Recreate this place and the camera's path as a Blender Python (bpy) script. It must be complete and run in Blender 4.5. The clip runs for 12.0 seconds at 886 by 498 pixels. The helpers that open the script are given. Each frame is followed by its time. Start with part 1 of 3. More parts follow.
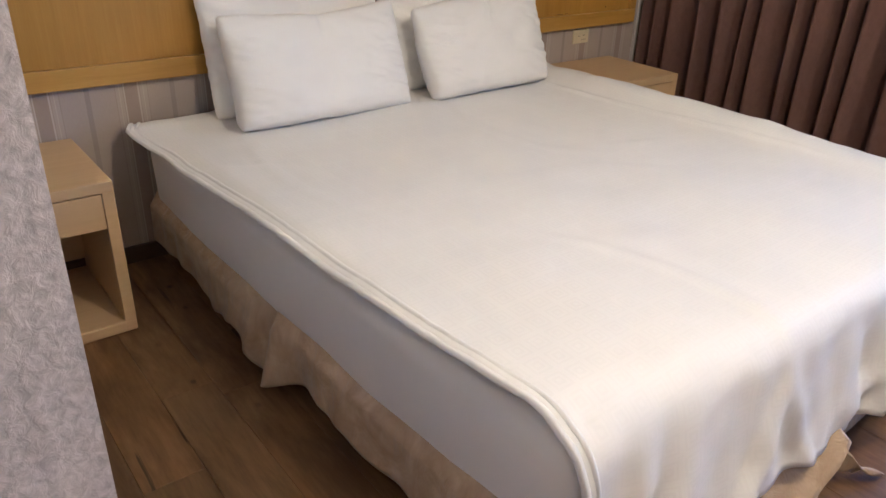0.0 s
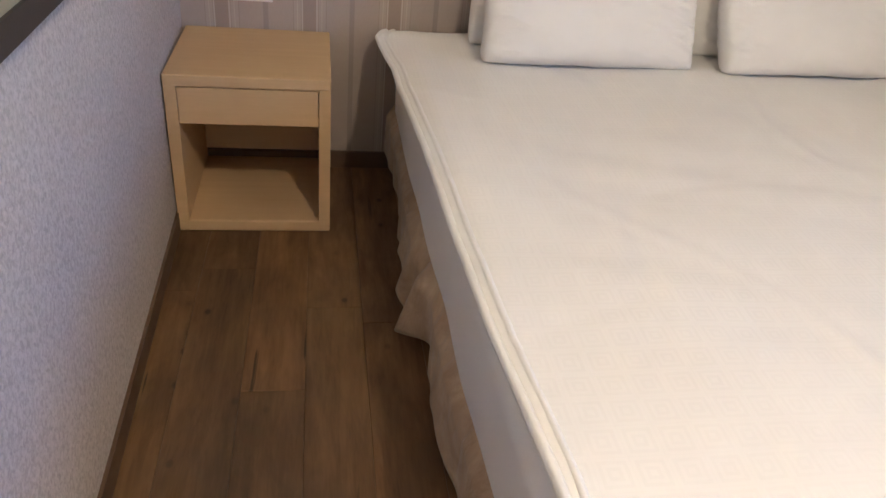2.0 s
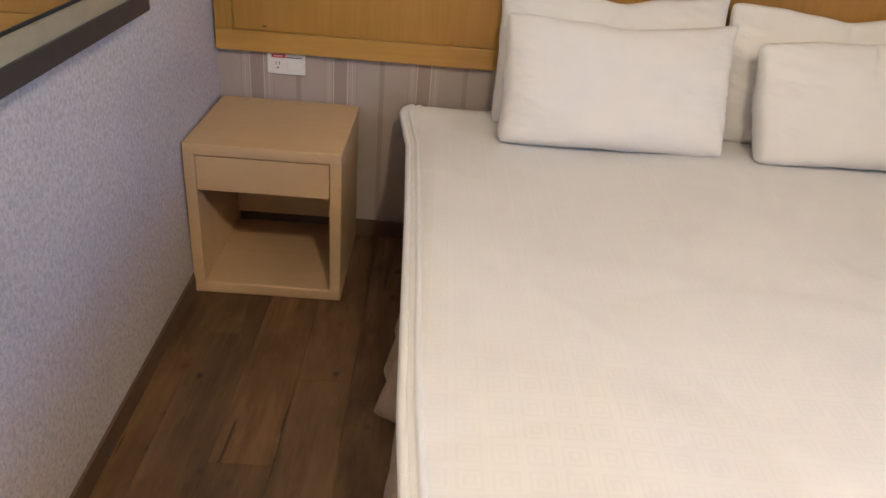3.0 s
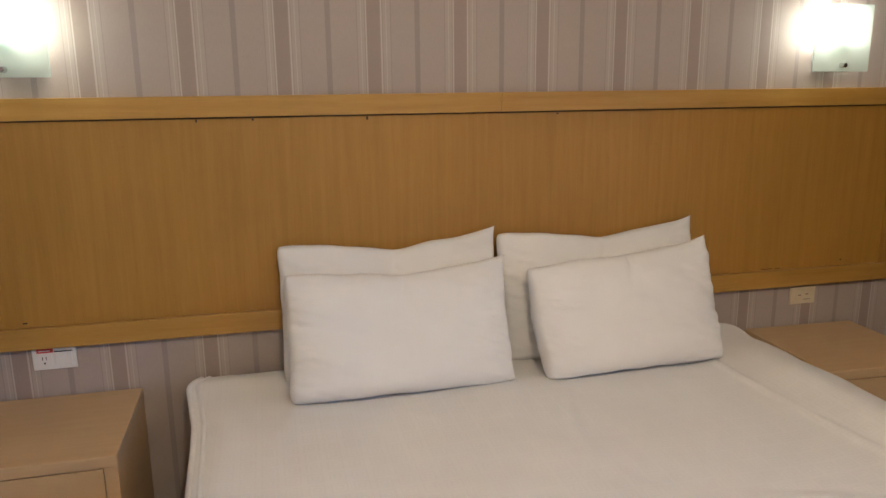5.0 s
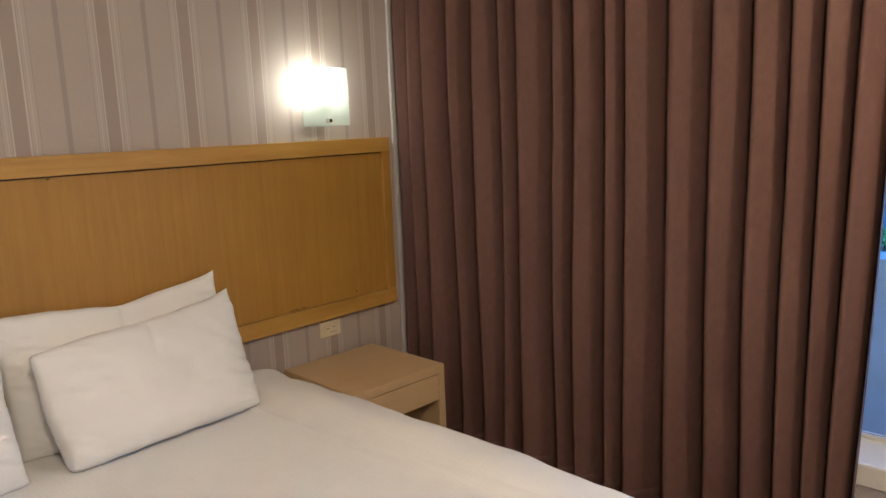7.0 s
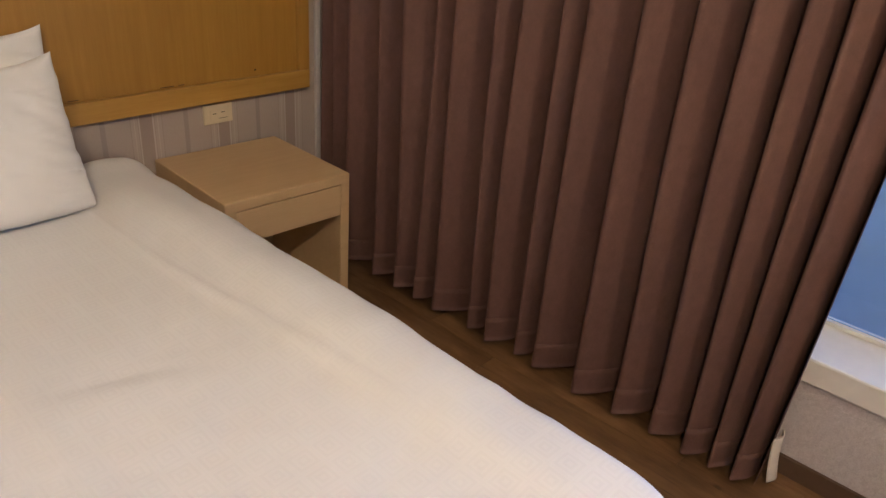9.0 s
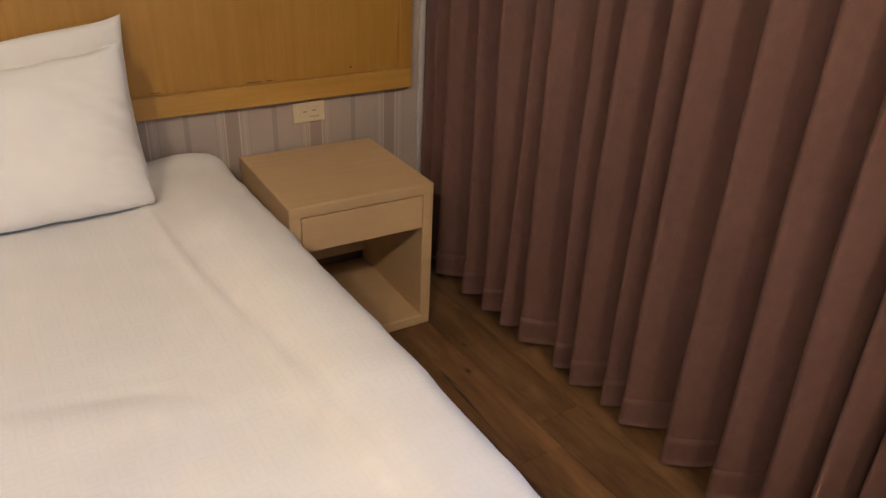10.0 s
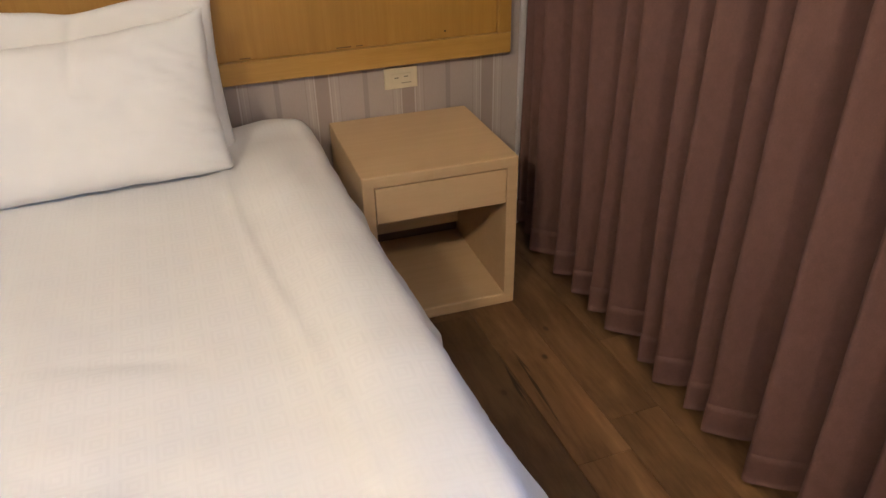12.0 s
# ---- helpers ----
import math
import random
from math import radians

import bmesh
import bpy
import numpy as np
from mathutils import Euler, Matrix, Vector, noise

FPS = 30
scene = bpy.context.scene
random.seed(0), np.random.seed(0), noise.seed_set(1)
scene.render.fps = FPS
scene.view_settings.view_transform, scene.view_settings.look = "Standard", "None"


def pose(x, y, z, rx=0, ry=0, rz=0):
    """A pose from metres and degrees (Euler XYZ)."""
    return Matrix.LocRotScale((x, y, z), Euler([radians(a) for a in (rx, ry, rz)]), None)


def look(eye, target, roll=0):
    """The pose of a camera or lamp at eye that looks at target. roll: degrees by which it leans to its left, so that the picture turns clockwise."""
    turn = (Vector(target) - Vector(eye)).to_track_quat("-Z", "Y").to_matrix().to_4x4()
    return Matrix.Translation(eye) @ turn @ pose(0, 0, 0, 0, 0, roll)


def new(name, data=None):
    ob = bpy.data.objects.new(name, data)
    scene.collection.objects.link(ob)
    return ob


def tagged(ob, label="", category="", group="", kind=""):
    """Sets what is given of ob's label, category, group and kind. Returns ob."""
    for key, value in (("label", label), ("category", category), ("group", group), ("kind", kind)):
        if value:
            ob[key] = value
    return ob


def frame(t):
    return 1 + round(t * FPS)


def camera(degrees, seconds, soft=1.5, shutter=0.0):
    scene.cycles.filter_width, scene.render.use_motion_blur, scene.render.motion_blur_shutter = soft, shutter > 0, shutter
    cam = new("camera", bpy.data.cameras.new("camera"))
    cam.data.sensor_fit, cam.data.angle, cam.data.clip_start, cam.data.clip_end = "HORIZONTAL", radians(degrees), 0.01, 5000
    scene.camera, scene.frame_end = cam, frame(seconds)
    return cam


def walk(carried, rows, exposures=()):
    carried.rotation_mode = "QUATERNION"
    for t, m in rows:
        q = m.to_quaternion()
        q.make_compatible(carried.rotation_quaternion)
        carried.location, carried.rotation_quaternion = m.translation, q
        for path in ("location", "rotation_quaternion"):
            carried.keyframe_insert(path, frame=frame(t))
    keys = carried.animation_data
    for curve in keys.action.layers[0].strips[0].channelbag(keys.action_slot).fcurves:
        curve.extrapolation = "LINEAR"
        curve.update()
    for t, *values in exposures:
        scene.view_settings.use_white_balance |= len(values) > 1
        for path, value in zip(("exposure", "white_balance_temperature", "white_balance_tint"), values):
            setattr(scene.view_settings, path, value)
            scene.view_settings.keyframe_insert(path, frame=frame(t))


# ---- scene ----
cam = camera(62.1, 12.0)

PATH = [
    (0, (-0.002, -2.477, 1.244), (1.115, -1.08, 0.348), 2.1),
    (0.5, (0.071, -2.503, 1.196), (1.189, -1.268, 0.09), 5.4),
    (1, (0.225, -2.562, 1.181), (1.164, -1.258, -0.009), 8.8),
    (1.5, (0.329, -2.501, 1.173), (0.954, -0.988, 0.024), 8.4),
    (2, (0.423, -2.381, 1.196), (0.754, -0.728, 0.12), 6.2),
    (2.5, (0.587, -2.369, 1.235), (0.691, -0.652, 0.214), 5.6),
    (2.7, (0.637, -2.361, 1.24), (0.69, -0.629, 0.241), 5.5),
    (4.3, (0.789, -2.23, 1.348), (1.068, -0.377, 0.65), 0.8),
    (4.5, (0.819, -2.241, 1.356), (1.143, -0.365, 0.743), 0.3),
    (5, (0.858, -2.267, 1.371), (1.313, -0.369, 0.935), -0.6),
    (5.5, (0.888, -2.284, 1.374), (1.568, -0.433, 1.039), -1.1),
    (6, (0.926, -2.31, 1.379), (1.898, -0.587, 1.086), -1.3),
    (6.5, (0.978, -2.34, 1.394), (2.203, -0.785, 1.102), -1.5),
    (7, (0.994, -2.346, 1.394), (2.427, -0.991, 1.057), -2.3),
    (7.5, (1.026, -2.342, 1.336), (2.557, -1.161, 0.823), -3.5),
    (7.7, (1.043, -2.334, 1.32), (2.589, -1.217, 0.72), -3.6),
    (9.3, (1.656, -2.116, 1.349), (2.917, -0.879, 0.412), 4.0),
    (9.5, (1.71, -2.101, 1.313), (2.924, -0.81, 0.387), 2.6),
    (10, (1.906, -2.128, 1.297), (2.884, -0.65, 0.371), 2.5),
    (10.5, (2.068, -2.15, 1.302), (2.806, -0.545, 0.364), 3.3),
    (11, (2.129, -2.157, 1.287), (2.684, -0.475, 0.357), 2.3),
    (11.5, (2.129, -2.146, 1.288), (2.604, -0.445, 0.351), 0.8),
    (12, (2.137, -2.131, 1.281), (2.724, -0.511, 0.266), -1.1),
]
walk(cam, [(t, look(eye, target, roll)) for t, eye, target, roll in PATH],
     exposures=((0.0, 2.5, 4900, 2), (2.5, 2.48, 5200, 2), (4.5, 2.35, 5300, 3), (5.0, 2.18, 5300, 3), (5.5, 2.12, 5300, 3), (7.0, 2.35, 5250, 3), (7.7, 2.3, 4750, 2), (9.5, 2.4, 5500, 6), (10.5, 2.6, 5250, 3), (12.0, 2.68, 5150, 3)))

# ---- world and lights ----
world = bpy.data.worlds.new("dusk")
scene.world = world
world.use_nodes = True
wn = world.node_tree.nodes
sky = wn.new("ShaderNodeTexSky")
sky.sky_type, sky.sun_disc = "NISHITA", False
sky.sun_elevation, sky.sun_rotation = radians(24), radians(270)
sky.ozone_density, sky.dust_density = 10.0, 0.2
world.node_tree.links.new(sky.outputs[0], wn["Background"].inputs[0])
wn["Background"].inputs[1].default_value = 0.15


def lamp(name, kind, m, power, color, size):
    data = bpy.data.lights.new(name, kind)
    data.energy, data.color = power, color
    if kind == "AREA":
        data.shape, data.size = "DISK", size
    else:
        data.shadow_soft_size = size
    ob = new(name, data)
    ob.matrix_world = m
    return ob


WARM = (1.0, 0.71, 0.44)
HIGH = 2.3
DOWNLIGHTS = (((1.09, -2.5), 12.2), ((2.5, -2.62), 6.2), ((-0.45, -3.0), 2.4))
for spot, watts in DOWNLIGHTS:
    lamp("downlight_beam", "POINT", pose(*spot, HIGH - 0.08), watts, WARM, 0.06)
# daylight that comes in beside the curtain
dusk = lamp("window_daylight", "AREA", pose(3.46, -2.72, 1.25, 0, 90, 0), 0.85, (0.34, 0.58, 1.0), 1.5)
dusk.data.shape, dusk.data.size, dusk.data.size_y = "RECTANGLE", 1.6, 1.55

# ---- materials ----


def material(name):
    m = bpy.data.materials.new(name)
    m.use_nodes = True
    return m, m.node_tree.nodes, m.node_tree.links, m.node_tree.nodes["Principled BSDF"]


def coords(n, l, scale=(1, 1, 1), random_shift=False):
    """Object coordinates, stretched; pieces may take a random shift each."""
    tc = n.new("ShaderNodeTexCoord")
    mp = n.new("ShaderNodeMapping")
    mp.inputs["Scale"].default_value = scale
    l.new(tc.outputs["Object"], mp.inputs["Vector"])
    if random_shift:
        info = n.new("ShaderNodeObjectInfo")
        mul = n.new("ShaderNodeVectorMath")
        mul.operation = "SCALE"
        mul.inputs[0].default_value = (37, 53, 11)
        l.new(info.outputs["Random"], mul.inputs["Scale"])
        l.new(mul.outputs[0], mp.inputs["Location"])
    return mp.outputs[0]


def noise_tex(n, l, vec, scale, detail=4, rough=0.55, distortion=0.0):
    t = n.new("ShaderNodeTexNoise")
    t.inputs["Scale"].default_value = scale
    t.inputs["Detail"].default_value = detail
    t.inputs["Roughness"].default_value = rough
    t.inputs["Distortion"].default_value = distortion
    l.new(vec, t.inputs["Vector"])
    return t.outputs["Fac"]


def ramp(n, l, fac, stops, constant=False):
    r = n.new("ShaderNodeValToRGB")
    e = r.color_ramp.elements
    while len(e) < len(stops):
        e.new(0.5)
    for el, (p, c) in zip(e, stops):
        el.position = p
        el.color = (*c, 1) if len(c) == 3 else c
    if constant:
        r.color_ramp.interpolation = "CONSTANT"
    l.new(fac, r.inputs[0])
    return r.outputs[0]


def mix(n, l, a, b, fac, mode="MIX"):
    m = n.new("ShaderNodeMix")
    m.data_type, m.blend_type = "RGBA", mode
    for sock, v in ((m.inputs["Factor"], fac), (m.inputs["A"], a), (m.inputs["B"], b)):
        if isinstance(v, (int, float)):
            sock.default_value = v
        elif isinstance(v, tuple):
            sock.default_value = (*v, 1)
        else:
            l.new(v, sock)
    return m.outputs["Result"]


def math_node(n, l, op, a, b=0.0):
    m = n.new("ShaderNodeMath")
    m.operation = op
    for i, v in enumerate((a, b)):
        if isinstance(v, (int, float)):
            m.inputs[i].default_value = v
        else:
            l.new(v, m.inputs[i])
    return m.outputs[0]


def bump(n, l, bsdf, height, strength, distance=0.002):
    b = n.new("ShaderNodeBump")
    b.inputs["Strength"].default_value = strength
    b.inputs["Distance"].default_value = distance
    l.new(height, b.inputs["Height"])
    l.new(b.outputs[0], bsdf.inputs["Normal"])


def plain(name, color, rough=0.6, metal=0.0, vary=0.12, scale=30, relief=0.15):
    m, n, l, p = material(name)
    v = coords(n, l)
    f = noise_tex(n, l, v, scale, 5)
    dark = tuple(c * (1 - vary) for c in color)
    light = tuple(min(1, c * (1 + vary)) for c in color)
    l.new(ramp(n, l, f, [(0.3, dark), (0.7, light)]), p.inputs["Base Color"])
    p.inputs["Roughness"].default_value, p.inputs["Metallic"].default_value = rough, metal
    if relief:
        bump(n, l, p, noise_tex(n, l, v, scale * 8, 3), relief, 0.001)
    return m


def wood(name, dark, mid, light, grain, rough=0.45, fine=1.0):
    """Veneer whose grain runs along the axis with the small number in grain."""
    m, n, l, p = material(name)
    v = coords(n, l, grain)
    f1 = noise_tex(n, l, v, 3.0, 6, 0.62, 0.35)
    f2 = noise_tex(n, l, v, 22.0 * fine, 4, 0.7)
    big = noise_tex(n, l, coords(n, l), 1.6, 3)
    c = ramp(n, l, f1, [(0.28, dark), (0.5, mid), (0.72, light)])
    c = mix(n, l, c, ramp(n, l, f2, [(0.3, dark), (0.65, light)]), 0.26)
    c = mix(n, l, c, ramp(n, l, big, [(0.35, (0.82, 0.8, 0.78)), (0.65, (1.0, 1.0, 1.0))]), 0.6, "MULTIPLY")
    l.new(c, p.inputs["Base Color"])
    p.inputs["Roughness"].default_value = rough
    bump(n, l, p, f2, 0.12, 0.001)
    return m


def floor_wood():
    m, n, l, p = material("floor_plank_wood")
    v = coords(n, l, (9, 0.9, 9), True)
    f1 = noise_tex(n, l, v, 1.7, 6, 0.58, 0.9)
    f2 = noise_tex(n, l, v, 8, 6, 0.7, 0.5)
    c = ramp(n, l, f1, [(0.3, (0.095, 0.047, 0.017)), (0.5, (0.165, 0.090, 0.036)), (0.7, (0.235, 0.135, 0.057))])
    c = mix(n, l, c, ramp(n, l, f2, [(0.32, (0.085, 0.041, 0.015)), (0.62, (0.22, 0.118, 0.043))]), 0.32)
    blot = noise_tex(n, l, coords(n, l, (2.2, 0.8, 1), True), 4.5, 4, 0.6, 0.4)
    c = mix(n, l, c, ramp(n, l, blot, [(0.34, (0.52, 0.48, 0.45)), (0.6, (1.0, 1.0, 1.0))]), 0.9, "MULTIPLY")
    info = n.new("ShaderNodeObjectInfo")
    c = mix(n, l, c, ramp(n, l, info.outputs["Random"], [(0, (0.74, 0.74, 0.75)), (0.5, (0.95, 0.94, 0.93)), (1, (1.22, 1.17, 1.12))]), 1.0, "MULTIPLY")
    # knots on part of the cells, with a soft dark halo
    vor = n.new("ShaderNodeTexVoronoi")
    vor.voronoi_dimensions = "2D"
    vor.inputs["Scale"].default_value = 7.0
    vor.inputs["Randomness"].default_value = 1.0
    l.new(coords(n, l, (1.25, 0.85, 1), True), vor.inputs["Vector"])
    knot = ramp(n, l, vor.outputs["Distance"], [(0.03, (0.10, 0.065, 0.05)), (0.055, (0.34, 0.27, 0.22)), (0.075, (0.8, 0.77, 0.74)), (0.13, (1, 1, 1))])
    some = n.new("ShaderNodeSeparateColor")
    l.new(vor.outputs["Color"], some.inputs[0])
    c = mix(n, l, c, knot, ramp(n, l, some.outputs[0], [(0.62, (0, 0, 0)), (0.9, (0.95, 0.95, 0.95))]), "MULTIPLY")
    # long drying cracks
    crack = noise_tex(n, l, coords(n, l, (30, 1.6, 1), True), 1.3, 3, 0.5, 0.5)
    c = mix(n, l, c, ramp(n, l, crack, [(0.285, (0.13, 0.1, 0.08)), (0.32, (1, 1, 1))]), 0.9, "MULTIPLY")
    l.new(c, p.inputs["Base Color"])
    l.new(ramp(n, l, f2, [(0.3, (0.56,) * 3), (0.7, (0.43,) * 3)]), p.inputs["Roughness"])
    bump(n, l, p, f2, 0.14, 0.001)
    return m


def striped_paper():
    m, n, l, p = material("striped_wallpaper")
    tc = n.new("ShaderNodeTexCoord")
    sep = n.new("ShaderNodeSeparateXYZ")
    l.new(tc.outputs["Object"], sep.inputs[0])
    u = math_node(n, l, "FRACT", math_node(n, l, "DIVIDE", math_node(n, l, "ADD", sep.outputs[0], 0.283 + 0.134), 0.268))
    # 0.5 is the middle of the narrow grey stripe
    base, grey, band, white, pale, line = (0.44, 0.374, 0.328), (0.345, 0.300, 0.264), (0.36, 0.293, 0.247), (0.55, 0.488, 0.44), (0.46, 0.396, 0.351), (0.36, 0.302, 0.264)
    stops = [(0.0, band), (0.082, white), (0.098, line), (0.106, pale), (0.142, white), (0.15, pale), (0.192, line), (0.2, base),
             (0.470, grey), (0.530, base), (0.815, line), (0.823, pale), (0.862, white), (0.87, pale), (0.905, line), (0.912, white), (0.928, band)]
    shifted = math_node(n, l, "FRACT", math_node(n, l, "ADD", u, -0.011))
    c = ramp(n, l, shifted, stops, True)
    v = coords(n, l, (60, 60, 9))
    f = noise_tex(n, l, v, 6, 4, 0.7)
    c = mix(n, l, c, ramp(n, l, f, [(0.3, (0.9, 0.89, 0.88)), (0.7, (1.0, 1.0, 1.0))]), 0.8, "MULTIPLY")
    big = noise_tex(n, l, coords(n, l), 1.3, 3)
    c = mix(n, l, c, ramp(n, l, big, [(0.35, (0.93, 0.93, 0.93)), (0.65, (1.0, 1.0, 1.0))]), 1.0, "MULTIPLY")
    l.new(c, p.inputs["Base Color"])
    p.inputs["Roughness"].default_value = 0.62
    bump(n, l, p, f, 0.2, 0.001)
    return m


def rough_paper(name, dark, light):
    m, n, l, p = material(name)
    v = coords(n, l)
    vv = coords(n, l, (1, 1, 0.85))
    f = noise_tex(n, l, vv, 105, 5, 0.62, 0.5)
    g = noise_tex(n, l, vv, 260, 3, 0.6)
    c = ramp(n, l, f, [(0.36, dark), (0.6, light)])
    c = mix(n, l, c, ramp(n, l, g, [(0.35, (0.82, 0.82, 0.82)), (0.6, (1.0, 1.0, 1.0))]), 0.7, "MULTIPLY")
    big = noise_tex(n, l, v, 2.0, 3)
    c = mix(n, l, c, ramp(n, l, big, [(0.35, (0.92, 0.92, 0.92)), (0.65, (1.0, 1.0, 1.0))]), 1.0, "MULTIPLY")
    l.new(c, p.inputs["Base Color"])
    p.inputs["Roughness"].default_value = 0.75
    bump(n, l, p, f, 0.55, 0.003)
    return m


def linen(name, color, check=0.0, wrinkle=0.07):
    m, n, l, p = material(name)
    v = coords(n, l)
    f = noise_tex(n, l, v, 4, 4)
    c = ramp(n, l, f, [(0.3, tuple(x * 0.955 for x in color)), (0.7, color)])
    weave = noise_tex(n, l, coords(n, l, (1, 1, 1)), 420, 2)
    h = weave
    p.inputs["Roughness"].default_value = 0.78
    if check:
        # woven damask: nested squares that catch the light differently
        sep = n.new("ShaderNodeSeparateXYZ")
        tc = n.new("ShaderNodeTexCoord")
        l.new(tc.outputs["UV"], sep.inputs[0])
        cell = [math_node(n, l, "ABSOLUTE", math_node(n, l, "SUBTRACT", math_node(n, l, "FRACT", math_node(n, l, "DIVIDE", sep.outputs[i], 0.05)), 0.5)) for i in (0, 1)]
        far = math_node(n, l, "MAXIMUM", cell[0], cell[1])
        rings = math_node(n, l, "FRACT", math_node(n, l, "MULTIPLY", far, 5.0))
        tone = ramp(n, l, rings, [(0.0, (1, 1, 1)), (0.42, (1, 1, 1)), (0.5, (0.945,) * 3), (0.92, (0.945,) * 3), (1.0, (1, 1, 1))])
        fade = noise_tex(n, l, v, 3, 2)
        c = mix(n, l, c, tone, ramp(n, l, fade, [(0.35, (check * 0.4,) * 3), (0.6, (check,) * 3)]), "MULTIPLY")
        l.new(ramp(n, l, rings, [(0.44, (0.6,) * 3), (0.52, (0.85,) * 3)]), p.inputs["Roughness"])
    l.new(c, p.inputs["Base Color"])
    p.inputs["Sheen Weight"].default_value = 0.15
    crumple = noise_tex(n, l, coords(n, l, (1, 1.5, 1)), 4.5, 4, 0.5, 0.7)
    b0 = n.new("ShaderNodeBump")
    b0.inputs["Strength"].default_value, b0.inputs["Distance"].default_value = wrinkle, 0.02
    l.new(crumple, b0.inputs["Height"])
    b1 = n.new("ShaderNodeBump")
    b1.inputs["Strength"].default_value, b1.inputs["Distance"].default_value = 0.12, 0.0006
    l.new(h, b1.inputs["Height"])
    l.new(b0.outputs[0], b1.inputs["Normal"])
    l.new(b1.outputs[0], p.inputs["Normal"])
    return m


def satin():
    m, n, l, p = material("champagne_satin")
    f = noise_tex(n, l, coords(n, l), 9, 4, 0.6, 0.8)
    c = ramp(n, l, f, [(0.3, (0.36, 0.25, 0.15)), (0.7, (0.56, 0.425, 0.28))])
    l.new(c, p.inputs["Base Color"])
    p.inputs["Roughness"].default_value = 0.27
    p.inputs["Specular IOR Level"].default_value = 0.85
    p.inputs["Sheen Weight"].default_value = 0.2
    bump(n, l, p, noise_tex(n, l, coords(n, l, (1, 1, 0.4)), 16, 4, 0.5, 1.0), 0.8, 0.016)
    return m


def curtain_cloth():
    m, n, l, p = material("brown_curtain_cloth")
    f = noise_tex(n, l, coords(n, l, (1, 1, 0.7)), 45, 5, 0.6)
    g = noise_tex(n, l, coords(n, l, (1, 1, 0.6)), 420, 3, 0.7)
    c = ramp(n, l, f, [(0.3, (0.118, 0.057, 0.042)), (0.7, (0.146, 0.072, 0.053))])
    c = mix(n, l, c, ramp(n, l, g, [(0.3, (0.8, 0.8, 0.8)), (0.7, (1, 1, 1))]), 0.7, "MULTIPLY")
    l.new(c, p.inputs["Base Color"])
    p.inputs["Roughness"].default_value = 0.8
    bump(n, l, p, g, 0.2, 0.001)
    return m


def glass(name, tint=(1, 1, 1), clear=0.9):
    m, n, l, p = material(name)
    out = n["Material Output"]
    tr = n.new("ShaderNodeBsdfTransparent")
    tr.inputs[0].default_value = (*tint, 1)
    gl = n.new("ShaderNodeBsdfGlossy")
    gl.inputs["Roughness"].default_value = 0.02
    fr = n.new("ShaderNodeFresnel")
    fr.inputs["IOR"].default_value = 1.3
    mx = n.new("ShaderNodeMixShader")
    l.new(fr.outputs[0], mx.inputs[0])
    l.new(tr.outputs[0], mx.inputs[1])
    l.new(gl.outputs[0], mx.inputs[2])
    l.new(mx.outputs[0], out.inputs[0])
    return m


def frosted():
    m, n, l, p = material("frosted_glass")
    out = n["Material Output"]
    tr = n.new("ShaderNodeBsdfTransparent")
    tr.inputs[0].default_value = (0.94, 1.0, 0.97, 1)
    tl = n.new("ShaderNodeBsdfTranslucent")
    tl.inputs[0].default_value = (0.86, 0.95, 0.91, 1)
    df = n.new("ShaderNodeBsdfDiffuse")
    df.inputs[0].default_value = (0.72, 0.8, 0.76, 1)
    a, b = n.new("ShaderNodeMixShader"), n.new("ShaderNodeMixShader")
    a.inputs[0].default_value = 0.42
    l.new(tl.outputs[0], a.inputs[1])
    l.new(df.outputs[0], a.inputs[2])
    b.inputs[0].default_value = 0.55
    l.new(tr.outputs[0], b.inputs[1])
    l.new(a.outputs[0], b.inputs[2])
    l.new(b.outputs[0], out.inputs[0])
    return m


def glowing(name, color, strength):
    m, n, l, p = material(name)
    p.inputs["Base Color"].default_value = (0.8, 0.8, 0.8, 1)
    p.inputs["Emission Color"].default_value = (*color, 1)
    p.inputs["Emission Strength"].default_value = strength
    return m


M_STRIPE = striped_paper()
M_SILL_WALL = rough_paper("pale_mottled_wallpaper", (0.50, 0.45, 0.44), (0.58, 0.53, 0.52))
M_PAPER = rough_paper("mottled_wallpaper", (0.42, 0.385, 0.385), (0.61, 0.56, 0.56))
M_CEIL = plain("ceiling_paint", (0.78, 0.76, 0.73), 0.9, vary=0.03)
M_PLANK = floor_wood()
M_SUB = plain("plank_joint", (0.045, 0.025, 0.012), 0.9)
M_HEAD = wood("golden_oak_veneer", (0.345, 0.178, 0.025), (0.39, 0.208, 0.032), (0.435, 0.24, 0.041), (16, 16, 0.7), 0.42)
M_RAIL = wood("golden_oak_rail", (0.37, 0.198, 0.032), (0.445, 0.25, 0.047), (0.515, 0.308, 0.066), (0.8, 14, 14), 0.40)
M_STAND = wood("pale_maple_laminate", (0.54, 0.375, 0.197), (0.575, 0.405, 0.215), (0.605, 0.432, 0.233), (1.0, 16, 16), 0.5)
M_SHEET = linen("white_sheet", (0.80, 0.785, 0.76))
M_DUVET = linen("white_damask", (0.82, 0.80, 0.765), 0.5)
M_PILLOW = linen("white_pillow_cotton", (0.82, 0.80, 0.77))
M_SATIN = satin()
M_CURTAIN = curtain_cloth()
M_LINING = plain("cream_lining", (0.62, 0.56, 0.48), 0.85, vary=0.06)
M_BASE = plain("dark_bed_base", (0.05, 0.035, 0.025), 0.8)
M_BASEBOARD = plain("brown_baseboard", (0.10, 0.06, 0.035), 0.5)
